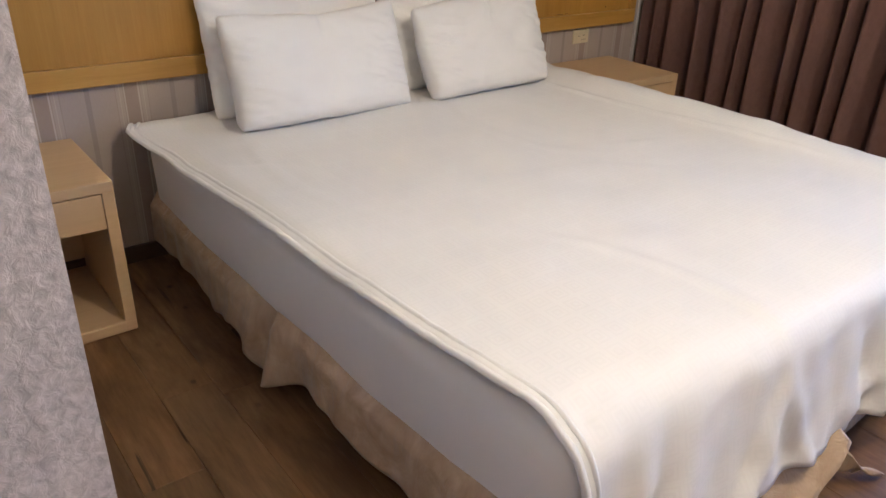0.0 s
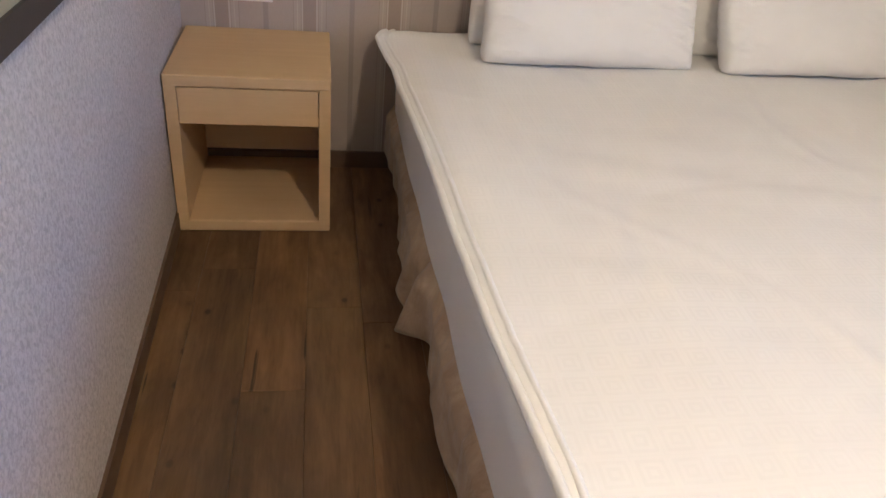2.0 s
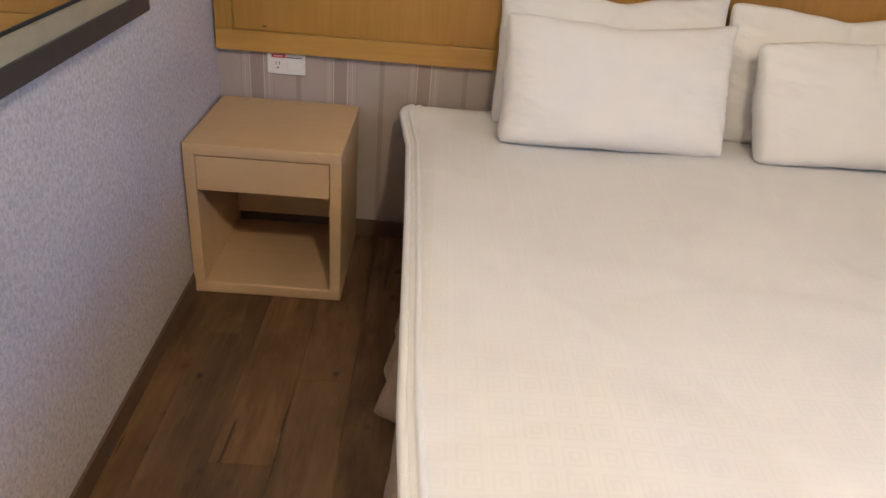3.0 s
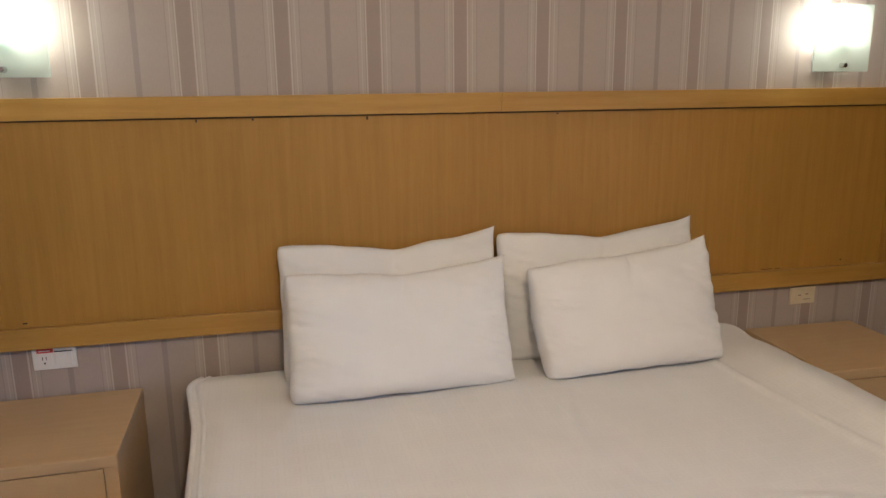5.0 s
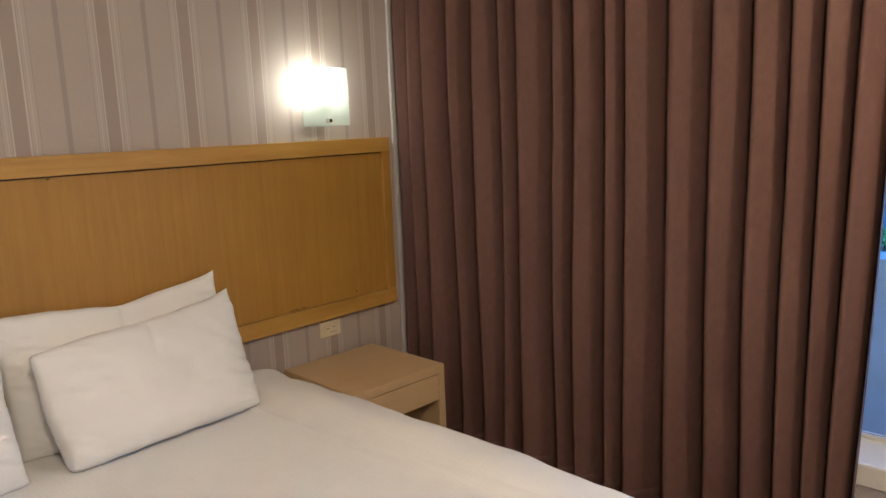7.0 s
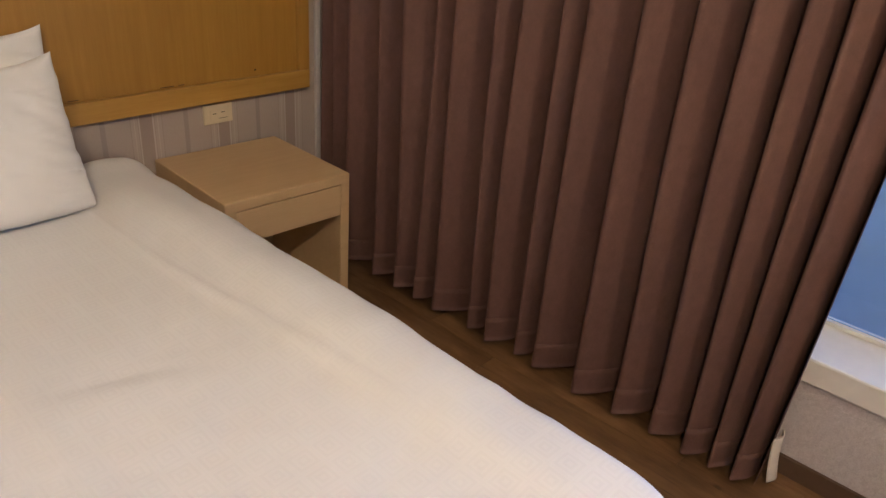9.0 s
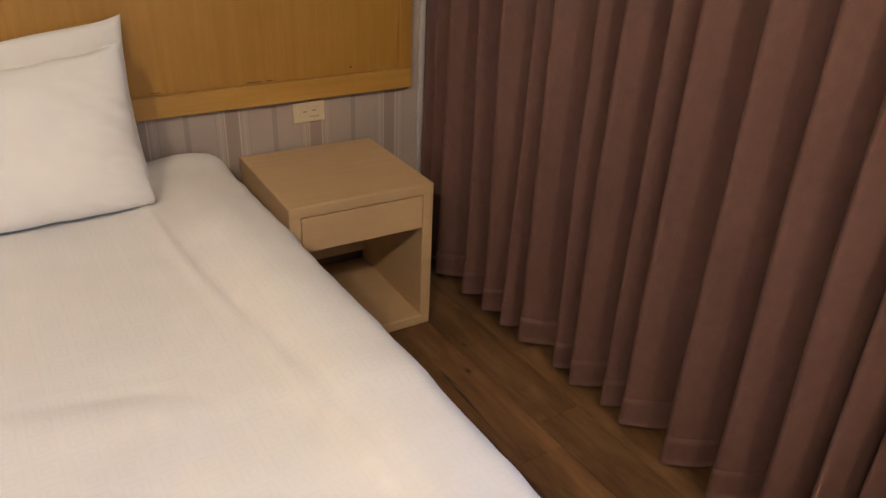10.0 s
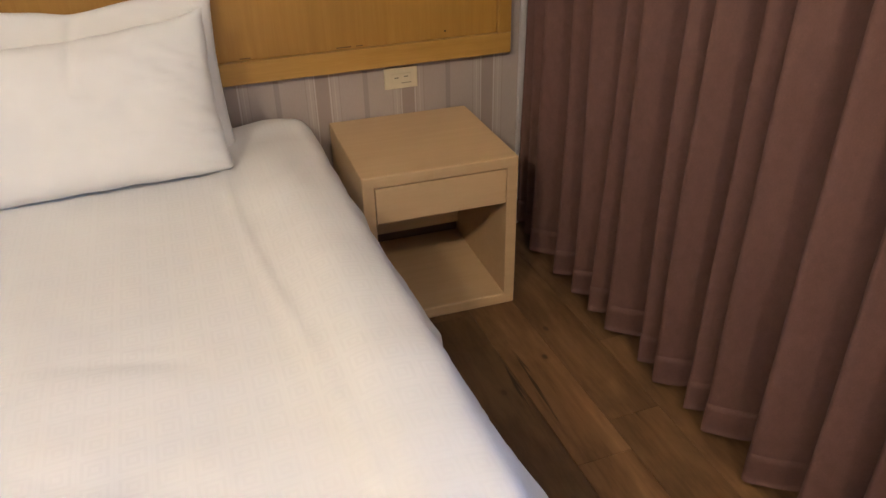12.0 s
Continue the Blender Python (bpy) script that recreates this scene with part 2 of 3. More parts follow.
M_FRAME = plain("dark_bronze_frame", (0.045, 0.038, 0.036), 0.45, 0.2)
M_GOLD = plain("champagne_moulding", (0.42, 0.39, 0.28), 0.38, 0.35, vary=0.06)
M_BLACK = plain("black_gap", (0.012, 0.011, 0.011), 0.7)
M_WHITE = plain("white_plastic", (0.78, 0.77, 0.74), 0.35, vary=0.02, relief=0)
M_CREAM = plain("cream_plastic", (0.66, 0.58, 0.40), 0.38, vary=0.04, relief=0)
M_RED = plain("red_sticker", (0.62, 0.05, 0.05), 0.5, vary=0.05, relief=0)
M_CHROME = plain("chrome", (0.62, 0.62, 0.62), 0.18, 1.0, vary=0.03, relief=0)
M_TRIM = plain("grey_corner_trim", (0.50, 0.47, 0.45), 0.6, vary=0.04)
M_SILL = plain("white_sill_paint", (0.74, 0.70, 0.64), 0.32, vary=0.03, relief=0.05)
M_GLASS = glass("window_glass")
M_FROST = frosted()
M_BULB = glowing("warm_bulb", (1.0, 0.84, 0.64), 25.0)
M_LENS = glowing("downlight_lens", (1.0, 0.72, 0.46), 4.0)
m_, n_, l_, p_ = material("mirror_silver")
p_.inputs["Base Color"].default_value = (0.85, 0.87, 0.86, 1)
p_.inputs["Metallic"].default_value, p_.inputs["Roughness"].default_value = 1.0, 0.015
M_MIRROR = m_
# the dusk light's blue cast is mixed into the grey render's colour
M_BLUED_RENDER = plain("parapet_render_blue_cast", (0.40, 0.54, 0.70), 0.9, vary=0.12, scale=3)
M_ROAD = plain("city_ground", (0.12, 0.13, 0.125), 0.9, vary=0.3, scale=0.05)
M_VIADUCT = plain("viaduct_concrete", (0.24, 0.245, 0.25), 0.9, vary=0.12, scale=0.2)
M_LEAF = plain("shrub_leaf", (0.12, 0.24, 0.08), 0.8, vary=0.5, scale=0.8)
M_PINK = plain("pink_wall", (0.52, 0.22, 0.21), 0.9, vary=0.1, scale=0.3)
M_ROOF = plain("pale_roof", (0.30, 0.31, 0.32), 0.8, vary=0.1, scale=0.3)
M_PANE = plain("dark_pane", (0.05, 0.06, 0.08), 0.2, vary=0.1, scale=0.3, relief=0)
M_STREET = glowing("street_light_glow", (1.0, 0.50, 0.14), 16.0)
# the grey wall leans to blue, distance haze put into its colour
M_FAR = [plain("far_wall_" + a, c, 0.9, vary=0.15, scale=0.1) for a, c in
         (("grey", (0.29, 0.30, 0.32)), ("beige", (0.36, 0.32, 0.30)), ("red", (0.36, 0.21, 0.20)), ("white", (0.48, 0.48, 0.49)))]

# ---- mesh helpers ----


def mesh_of(name, bm, mat_, smooth=False):
    me = bpy.data.meshes.new(name)
    bm.normal_update()
    bm.to_mesh(me)
    bm.free()
    me.materials.append(mat_)
    if smooth:
        for f in me.polygons:
            f.use_smooth = True
    return me


def part(name, bm, mat_, parent=None, label="", smooth=False, at=None):
    ob = new(name, mesh_of(name, bm, mat_, smooth))
    if at is not None:
        ob.matrix_basis = at
    if parent is not None:
        ob.parent = parent
    return tagged(ob, label)


def thing(name, m, label, category, group="", kind=""):
    return tagged(place(new(name), m), label, category, group, kind)


def place(ob, m):
    ob.matrix_basis = m
    return ob


def box(x0, x1, y0, y1, z0, z1, bevel=0.0, seg=2, bm=None):
    own = bmesh.new()
    vs = [own.verts.new((x, y, z)) for x in (x0, x1) for y in (y0, y1) for z in (z0, z1)]
    for q in ((0, 1, 3, 2), (4, 6, 7, 5), (0, 4, 5, 1), (2, 3, 7, 6), (0, 2, 6, 4), (1, 5, 7, 3)):
        own.faces.new([vs[i] for i in q])
    bmesh.ops.recalc_face_normals(own, faces=own.faces)
    if bevel:
        bmesh.ops.bevel(own, geom=list(own.edges), offset=bevel, segments=seg, affect="EDGES", profile=0.5)
    if bm is None:
        return own
    tmp = bpy.data.meshes.new("tmp")
    own.to_mesh(tmp)
    own.free()
    bm.from_mesh(tmp)
    bpy.data.meshes.remove(tmp)
    return bm


def boxes(*rows, bevel=0.0):
    bm = bmesh.new()
    for r in rows:
        box(*r, bevel=bevel, bm=bm)
    return bm


def tube(r, y0, y1, seg=24, r2=None, axis="y"):
    """A closed round bar along an axis, tapered to r2."""
    bm = bmesh.new()
    bmesh.ops.create_cone(bm, cap_ends=True, segments=seg, radius1=r, radius2=r if r2 is None else r2, depth=abs(y1 - y0))
    turn = {"y": Matrix.Rotation(radians(90), 4, "X"), "x": Matrix.Rotation(radians(90), 4, "Y"), "z": Matrix.Identity(4)}[axis]
    mid = (y0 + y1) / 2
    shift = {"y": (0, mid, 0), "x": (mid, 0, 0), "z": (0, 0, mid)}[axis]
    bmesh.ops.transform(bm, matrix=Matrix.Translation(shift) @ turn, verts=bm.verts)
    return bm


def sheet(nu, nv, fn, thick=0.0):
    """A grid surface fn(u, v), u and v from 0 to 1, closed to a slab when thick."""
    verts = [fn(i / nu, j / nv) for j in range(nv + 1) for i in range(nu + 1)]
    faces = [(j * (nu + 1) + i, j * (nu + 1) + i + 1, (j + 1) * (nu + 1) + i + 1, (j + 1) * (nu + 1) + i) for j in range(nv) for i in range(nu)]
    me = bpy.data.meshes.new("sheet")
    me.from_pydata(verts, [], faces)
    bm = bmesh.new()
    bm.from_mesh(me)
    bpy.data.meshes.remove(me)
    if thick:
        bm.normal_update()
        bmesh.ops.solidify(bm, geom=list(bm.faces), thickness=thick)
    return bm


def layered(nu, nv, fn, offset):
    """A cloth of two layers, offset apart, closed along its rim."""
    bm = sheet(nu, nv, fn)
    front = list(bm.faces)
    rim = [e for e in bm.edges if len(e.link_faces) == 1]
    made = bmesh.ops.duplicate(bm, geom=front + list(bm.edges) + list(bm.verts))
    twin = made["vert_map"]
    for v in {v for v in made["geom"] if isinstance(v, bmesh.types.BMVert)}:
        v.co += Vector(offset)
    bmesh.ops.reverse_faces(bm, faces=[f for f in made["geom"] if isinstance(f, bmesh.types.BMFace)])
    for e in rim:
        a, b = e.verts
        bm.faces.new((a, b, twin[b], twin[a]))
    return bm


def creased(x, y, seed, width):
    """1 on thin wandering lines, 0 away from them."""
    return max(0.0, 1 - abs(noise.noise((x, y, seed))) / width) * max(0.0, min(1.0, 0.5 + 2 * noise.noise((x * 0.7, y * 0.7, seed + 5))))


def lerp(x, xs, ys):
    return float(np.interp(x, xs, ys))


def structure(name, bm, mat_, label, category):
    return tagged(part(name, bm, mat_), label, category, "", "structure")


# ---- the room ----
ROOM_X, FAR_Y = 3.30, -4.4
structure("wall_north", box(-1.3, 3.7, 0.0, 0.15, 0, HIGH), M_STRIPE, "beige wallpaper wall with brown and grey vertical stripes", "wall")
wall_west = structure("wall_west", boxes((-0.12, 0.001, -1.921, 0.05, 0, HIGH), (-0.12, 0.028, -1.99, -1.92, 0, HIGH)), M_PAPER,
                      "mottled lavender-grey textured wallpaper partition wall", "wall")
SKEW = pose(0, 0, 0, 0, 0, 1.2)
place(wall_west, SKEW)
structure("wall_entry", box(-1.3, -0.12, -1.99, -1.85, 0, HIGH), M_PAPER, "mottled grey wallpaper wall beside the entry", "wall")
structure("wall_entry_side", box(-1.45, -1.3, FAR_Y - 0.15, -1.85, 0, HIGH), M_PAPER, "plain grey wallpaper wall of the entry", "wall")
structure("wall_south", box(-1.3, 3.7, FAR_Y - 0.15, FAR_Y, 0, HIGH), M_PAPER, "plain grey wallpaper wall behind the room", "wall")
WIN = (-3.55, -0.16, 0.358, 2.12)
structure("wall_east", boxes((ROOM_X, 3.53, WIN[0], WIN[1], 0, 0.286), (ROOM_X, 3.53, WIN[0], WIN[1], WIN[3], HIGH),
                             (ROOM_X, 3.53, WIN[1], 0, 0, HIGH), (ROOM_X, 3.53, FAR_Y, WIN[0], 0, HIGH)),
          M_SILL_WALL, "mottled grey wallpaper wall under the wide window", "wall")
structure("ceiling", box(-1.45, 3.7, FAR_Y - 0.15, 0.15, HIGH, HIGH + 0.12), M_CEIL, "plain off-white painted ceiling", "ceiling")
structure("baseboard_north", boxes((0.0, 3.16, -0.012, -0.001, 0.0, 0.06)), M_BASEBOARD, "dark brown wooden baseboard along the striped wall", "baseboard")
baseboard_west = structure("baseboard_west", boxes((0.001, 0.009, -1.919, -0.013, 0.0, 0.06)), M_BASEBOARD, "brown wooden baseboard along the mottled wall", "baseboard")
place(baseboard_west, SKEW)
structure("baseboard_east", boxes((ROOM_X - 0.011, ROOM_X - 0.001, FAR_Y, -0.013, 0.0, 0.055)), M_BASEBOARD, "brown wooden baseboard under the window", "baseboard")
structure("corner_trim", box(3.178, 3.2, -0.014, -0.001, 0.0, HIGH, 0.003), M_TRIM, "slim pale grey vertical trim at the wall's end", "trim")

# window
window = tagged(place(new("window_1"), pose(0, 0, 0)), "wide fixed window with a pale painted sill", "window", "", "structure")
part("window_sill", box(ROOM_X - 0.012, 3.53, WIN[0], WIN[1], 0.287, WIN[2], 0.006), M_SILL, window, "pale glossy painted sill")
part("window_frame", boxes((3.485, 3.515, WIN[0], WIN[1], WIN[2] + 0.001, WIN[2] + 0.012), (3.47, 3.52, WIN[0], WIN[1], WIN[3] - 0.05, WIN[3]),
                           (3.47, 3.52, WIN[0], WIN[0] + 0.05, WIN[2] + 0.013, WIN[3] - 0.051), (3.47, 3.52, WIN[1] - 0.05, WIN[1], WIN[2] + 0.013, WIN[3] - 0.051)), M_SILL, window)
pane = part("pane", box(3.498, 3.504, WIN[0] + 0.051, WIN[1] - 0.051, WIN[2] + 0.013, WIN[3] - 0.051), M_GLASS, window)
pane.visible_shadow = False


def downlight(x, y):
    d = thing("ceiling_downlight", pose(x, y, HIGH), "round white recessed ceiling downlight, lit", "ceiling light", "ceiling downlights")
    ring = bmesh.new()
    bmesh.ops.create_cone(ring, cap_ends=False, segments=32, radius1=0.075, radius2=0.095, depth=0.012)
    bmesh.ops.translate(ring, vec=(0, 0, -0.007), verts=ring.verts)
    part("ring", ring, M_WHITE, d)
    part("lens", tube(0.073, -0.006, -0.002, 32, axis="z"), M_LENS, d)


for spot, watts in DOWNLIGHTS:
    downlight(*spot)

# ---- headboard ----
HB = (0.007, 3.137, 0.634, 1.346)
head = thing("headboard", pose(0, 0, 0), "long golden oak wall panel headboard with raised frame", "headboard")
part("panel", box(HB[0] + 0.055, HB[1] - 0.045, -0.016, -0.001, HB[2] + 0.064, HB[3] - 0.062), M_HEAD, head, "golden oak veneer panel")
RAIL = -0.032
for a, b in ((HB[0], 1.5868), (1.5872, HB[1])):
    part("top_rail", box(a, b, RAIL, -0.001, HB[3] - 0.06, HB[3], 0.002), M_RAIL, head)
    part("bottom_rail", box(a, b, RAIL, -0.001, HB[2], HB[2] + 0.063, 0.002), M_RAIL, head)
part("stile", box(HB[0], HB[0] + 0.053, RAIL + 0.0005, -0.001, HB[2] + 0.0635, HB[3] - 0.0605, 0.002), M_HEAD, head)
part("stile", box(HB[1] - 0.043, HB[1], RAIL + 0.0005, -0.001, HB[2] + 0.0635, HB[3] - 0.0605, 0.002), M_HEAD, head)
for sx, sz, sw, sh in ((2.585, 0.7025, 0.045, 0.002), (2.645, 0.7025, 0.02, 0.002), (2.92, 0.716, 0.006, 0.005), (2.31, 0.7025, 0.03, 0.0016),
                       (0.67, 1.272, 0.004, 0.008), (0.827, 1.274, 0.006, 0.006), (1.163, 1.270, 0.006, 0.010), (1.777, 1.275, 0.008, 0.004), (0.151, 0.709, 0.012, 0.004)):
    part("scuff", box(sx, sx + sw, -0.0172, -0.0158, sz, sz + sh), M_BASE, head, "small dark scuff")
# thin solid strip, dark-coloured to stand in for shade under the top rail
part("shadow_bead", box(HB[0] + 0.054, HB[1] - 0.044, -0.022, -0.0165, HB[3] - 0.0640, HB[3] - 0.0605), M_BASE, head, "dark strip drawn as the rail's shadow")

# ---- nightstands ----


def nightstand(x, label, turn=0.0):
    w, d, h, k = 0.44, 0.435, 0.48, 0.033
    ns = thing("nightstand", pose(x, -0.012, 0, 0, 0, turn), label, "nightstand", "nightstands")
    part("top", box(0, w, -d, 0, 0.447, h, 0.004, 3), M_STAND, ns)
    part("bottom_shelf", box(0, w, -d, 0, 0.0, 0.037, 0.006, 3), M_STAND, ns)
    part("side_panel", box(0.0005, k, -d + 0.0008, -0.001, 0.0335, 0.4505, 0.002, 2), M_STAND, ns)
    part("side_panel", box(w - k, w - 0.0005, -d + 0.0008, -0.001, 0.0335, 0.4505, 0.002, 2), M_STAND, ns)
    part("back_panel", box(k - 0.002, w - k + 0.002, -0.02, -0.006, 0.075, 0.448), M_STAND, ns)
    part("drawer_rail", box(k - 0.002, w - k + 0.002, -d + 0.05, -0.021, 0.337, 0.349), M_STAND, ns)
    part("drawer_front", box(k + 0.002, w - k - 0.002, -d + 0.0012, -d + 0.02, 0.342, 0.4445, 0.001), M_STAND, ns, "flush pale maple drawer front")
    return ns


nightstand(0.014, "pale maple nightstand with drawer and open shelf against wall")
nightstand(2.543, "pale maple nightstand with drawer and open shelf beside curtain", -2.0)

# ---- the bed ----
BX0, BX1, BY1 = 0.69, 2.46, -1.94
TOP = 0.485
bed = thing("bed", pose(0, 0, 0), "double bed with white mattress sheet and champagne satin skirt", "bed")
part("base", box(BX0 + 0.07, BX1 - 0.07, BY1 + 0.08, -0.06, 0.002, 0.27, 0.01), M_BASE, bed, "dark upholstered bed base")


def rounded_block(x0, x1, y0, y1, z0, z1, r):
    return box(x0, x1, y0, y1, z0, z1, r, 5)


def bed_left(y):
    return 0.662 + 0.036 * -y / 1.94


block = rounded_block(BX0, BX1, BY1, -0.045, 0.19, TOP - 0.004, 0.07)
bmesh.ops.subdivide_edges(block, edges=[e for e in block.edges if abs(e.verts[0].co.y - e.verts[1].co.y) > 0.5], cuts=40)
for bv in block.verts:
    if bv.co.x < 1.5:
        bv.co.x += bed_left(bv.co.y) - BX0 + 0.007 * noise.noise((bv.co.y * 4, bv.co.z * 5, 2))
part("mattress", block, M_SHEET, bed, "white fitted sheet over the mattress", True)


def skirt_side(x_top, sign, y0, y1, seed):
    """A satin side panel with one box pleat; its lower edge swings up on both sides of the pleat."""
    def fn(u, v):
        y = y0 + (y1 - y0) * u
        top = lerp(-y, (0.05, 0.7, 1.4, 1.8, 1.95), (0.285, 0.245, 0.262, 0.29, 0.32))
        low = lerp(-y, (0.07, 0.3, 0.58, 0.72, 0.86, 0.925, 0.97, 1.1, 1.3, 1.55, 1.72, 1.86, 1.95), (0.10, 0.075, 0.06, 0.095, 0.075, 0.03, 0.045, 0.085, 0.10, 0.085, 0.05, 0.018, 0.008))
        low += 0.008 * noise.noise((y * 5, seed, 0))
        ends = lerp(-y, (1.6, 1.95), (0, 1))
        z = top + (low - top) * v
        flap = math.exp(-((y + 0.985) / 0.05) ** 2) if y < -0.935 else math.exp(-((y + 0.86) / 0.055) ** 2) * 0.7
        slit = math.exp(-((y + 0.930) / 0.011) ** 2)
        out = -0.02 + 0.034 * min(1, v * 3.2) + v * (0.004 + 0.012 * math.sin(y * 9 + seed * 3) + 0.018 * noise.noise((y * 4.5, seed, 3)) + 0.075 * flap - 0.05 * slit + 0.03 * ends)
        out += v * (0.004 * math.sin(y * 31 + 3 * noise.noise((y * 6, 1, seed))) + 0.006 * noise.noise((y * 13 + z * 6, z * 5, seed)))
        return ((bed_left(y) if sign < 0 else x_top) + sign * out, y, z)
    return sheet(300, 16, fn, 0.002)


def skirt_foot(x0, x1, low_fn, flare, seed):
    """A satin panel at the foot that leans out towards the floor."""
    def fn(u, v):
        x = x0 + (x1 - x0) * u
        z = 0.285 + (low_fn(x) - 0.285) * v
        out = -0.01 + 0.02 * v + flare(x) * v * v + 0.008 * v * noise.noise((x * 4, seed, v * 2)) + 0.002 * v * math.sin(x * 40 + 4 * noise.noise((x * 5, seed, 1)))
        out += 0.006 * v * noise.noise((x * 11 + v * 3, v * 4, seed + 4))
        return (x, BY1 - out, z)
    return sheet(140, 18, fn, 0.002)


part("skirt_panel", skirt_side(BX0, -1, -0.07, BY1 + 0.01, 0.4), M_SATIN, bed, "champagne satin bed skirt", True)
part("skirt_panel", skirt_side(BX1, 1, -0.07, BY1 + 0.01, 2.1), M_SATIN, bed, "champagne satin bed skirt", True)
part("skirt_panel", skirt_foot(BX0, 1.52, lambda x: lerp(x, (0.69, 0.8, 1.31, 1.325, 1.52), (0.012, 0.006, 0.004, 0.012, 0.158)), lambda x: lerp(x, (0.7, 0.9, 1.31, 1.52), (0.03, 0.045, 0.115, 0.10)), 0.5), M_SATIN, bed, "champagne satin bed skirt", True)
part("skirt_panel", skirt_foot(1.50, BX1, lambda x: lerp(x, (1.5, 1.7, 2.0, 2.46), (0.02, 0.035, 0.02, 0.01)), lambda x: 0.02, 1.9), M_SATIN, bed, "champagne satin bed skirt", True)


def skirt_corner(u, v):
    """The fold of satin round the bed's corner by the aisle."""
    a = math.pi / 2 * u
    r = -0.004 + 0.022 * min(1, v * 3) + 0.030 * v + 0.008 * v * math.sin(u * 7.0 + 0.5)
    return (bed_left(BY1) - r * math.cos(a), BY1 + 0.012 - r * math.sin(a), 0.288 - 0.280 * v)


part("skirt_corner", sheet(28, 16, skirt_corner, 0.002), M_SATIN, bed, "folded satin corner of the skirt", True)


def tie(u, v):
    """The loose satin tie that lies on the floor at the skirt's gap."""
    x = 1.535 + 0.115 * u + (v - 0.5) * 0.045 * (0.8 + 0.5 * u)
    y = -1.985 - 0.085 * math.sin(u * 1.7) - (v - 0.5) * 0.05
    z = 0.10 * (1 - u) ** 2 + 0.006 + 0.012 * math.sin(u * 6) ** 2 + 0.016 * math.sin(v * math.pi)
    return (x, y, z)


part("skirt_tie", sheet(24, 8, tie, 0.003), M_SATIN, bed, "loose satin tie", True)

# duvet
DX0, SIDE, FOOT = 0.0, 0.33, 0.405


def wrap(d, r=0.05):
    """Outward reach and drop of cloth that runs d past an edge of radius r."""
    q = r * math.pi / 2
    if d <= 0:
        return d, 0.0
    if d < q:
        a = d / r
        return r * math.sin(a), r * (1 - math.cos(a))
    return r + 0.10 * (d - q), r + 0.985 * (d - q)


def duvet_left(y):
    return lerp(-y, (0.05, 0.12, 0.35, 0.75, 1.2, 1.5, 1.8, 2.0, 2.4), (0.63, 0.597, 0.63, 0.648, 0.664, 0.675, 0.698, 0.715, 0.80))


EDGE_X, EDGE_Y = BX1 - 0.035, BY1 + 0.005
# soft diagonal folds where the cloth hangs at the foot: place, slant, depth, width
FOLDS = ((0.87, -0.12, 0.020, 0.028), (0.935, -0.2, -0.018, 0.026), (1.02, -0.25, 0.020, 0.040), (1.12, 0.15, -0.018, 0.045), (1.22, 0.45, 0.024, 0.030), (1.30, -0.5, 0.020, 0.028), (1.42, 0.2, -0.020, 0.05),
         (1.58, 0.1, -0.024, 0.04), (1.66, 0.25, 0.02, 0.03), (1.80, -0.35, 0.030, 0.024), (1.93, 0.2, -0.028, 0.028), (2.08, -0.1, 0.028, 0.026), (2.3, 0.1, -0.024, 0.036))


def foot_edge(x):
    return lerp(x, (0.7, 0.9, 1.3, 2.4), (BY1 + 0.125, BY1 + 0.095, BY1 + 0.02, BY1 - 0.003))


def edge_radius(x):
    return lerp(x, (0.7, 0.9, 1.3, 2.4), (0.13, 0.11, 0.06, 0.05))


CORNER = 0.15


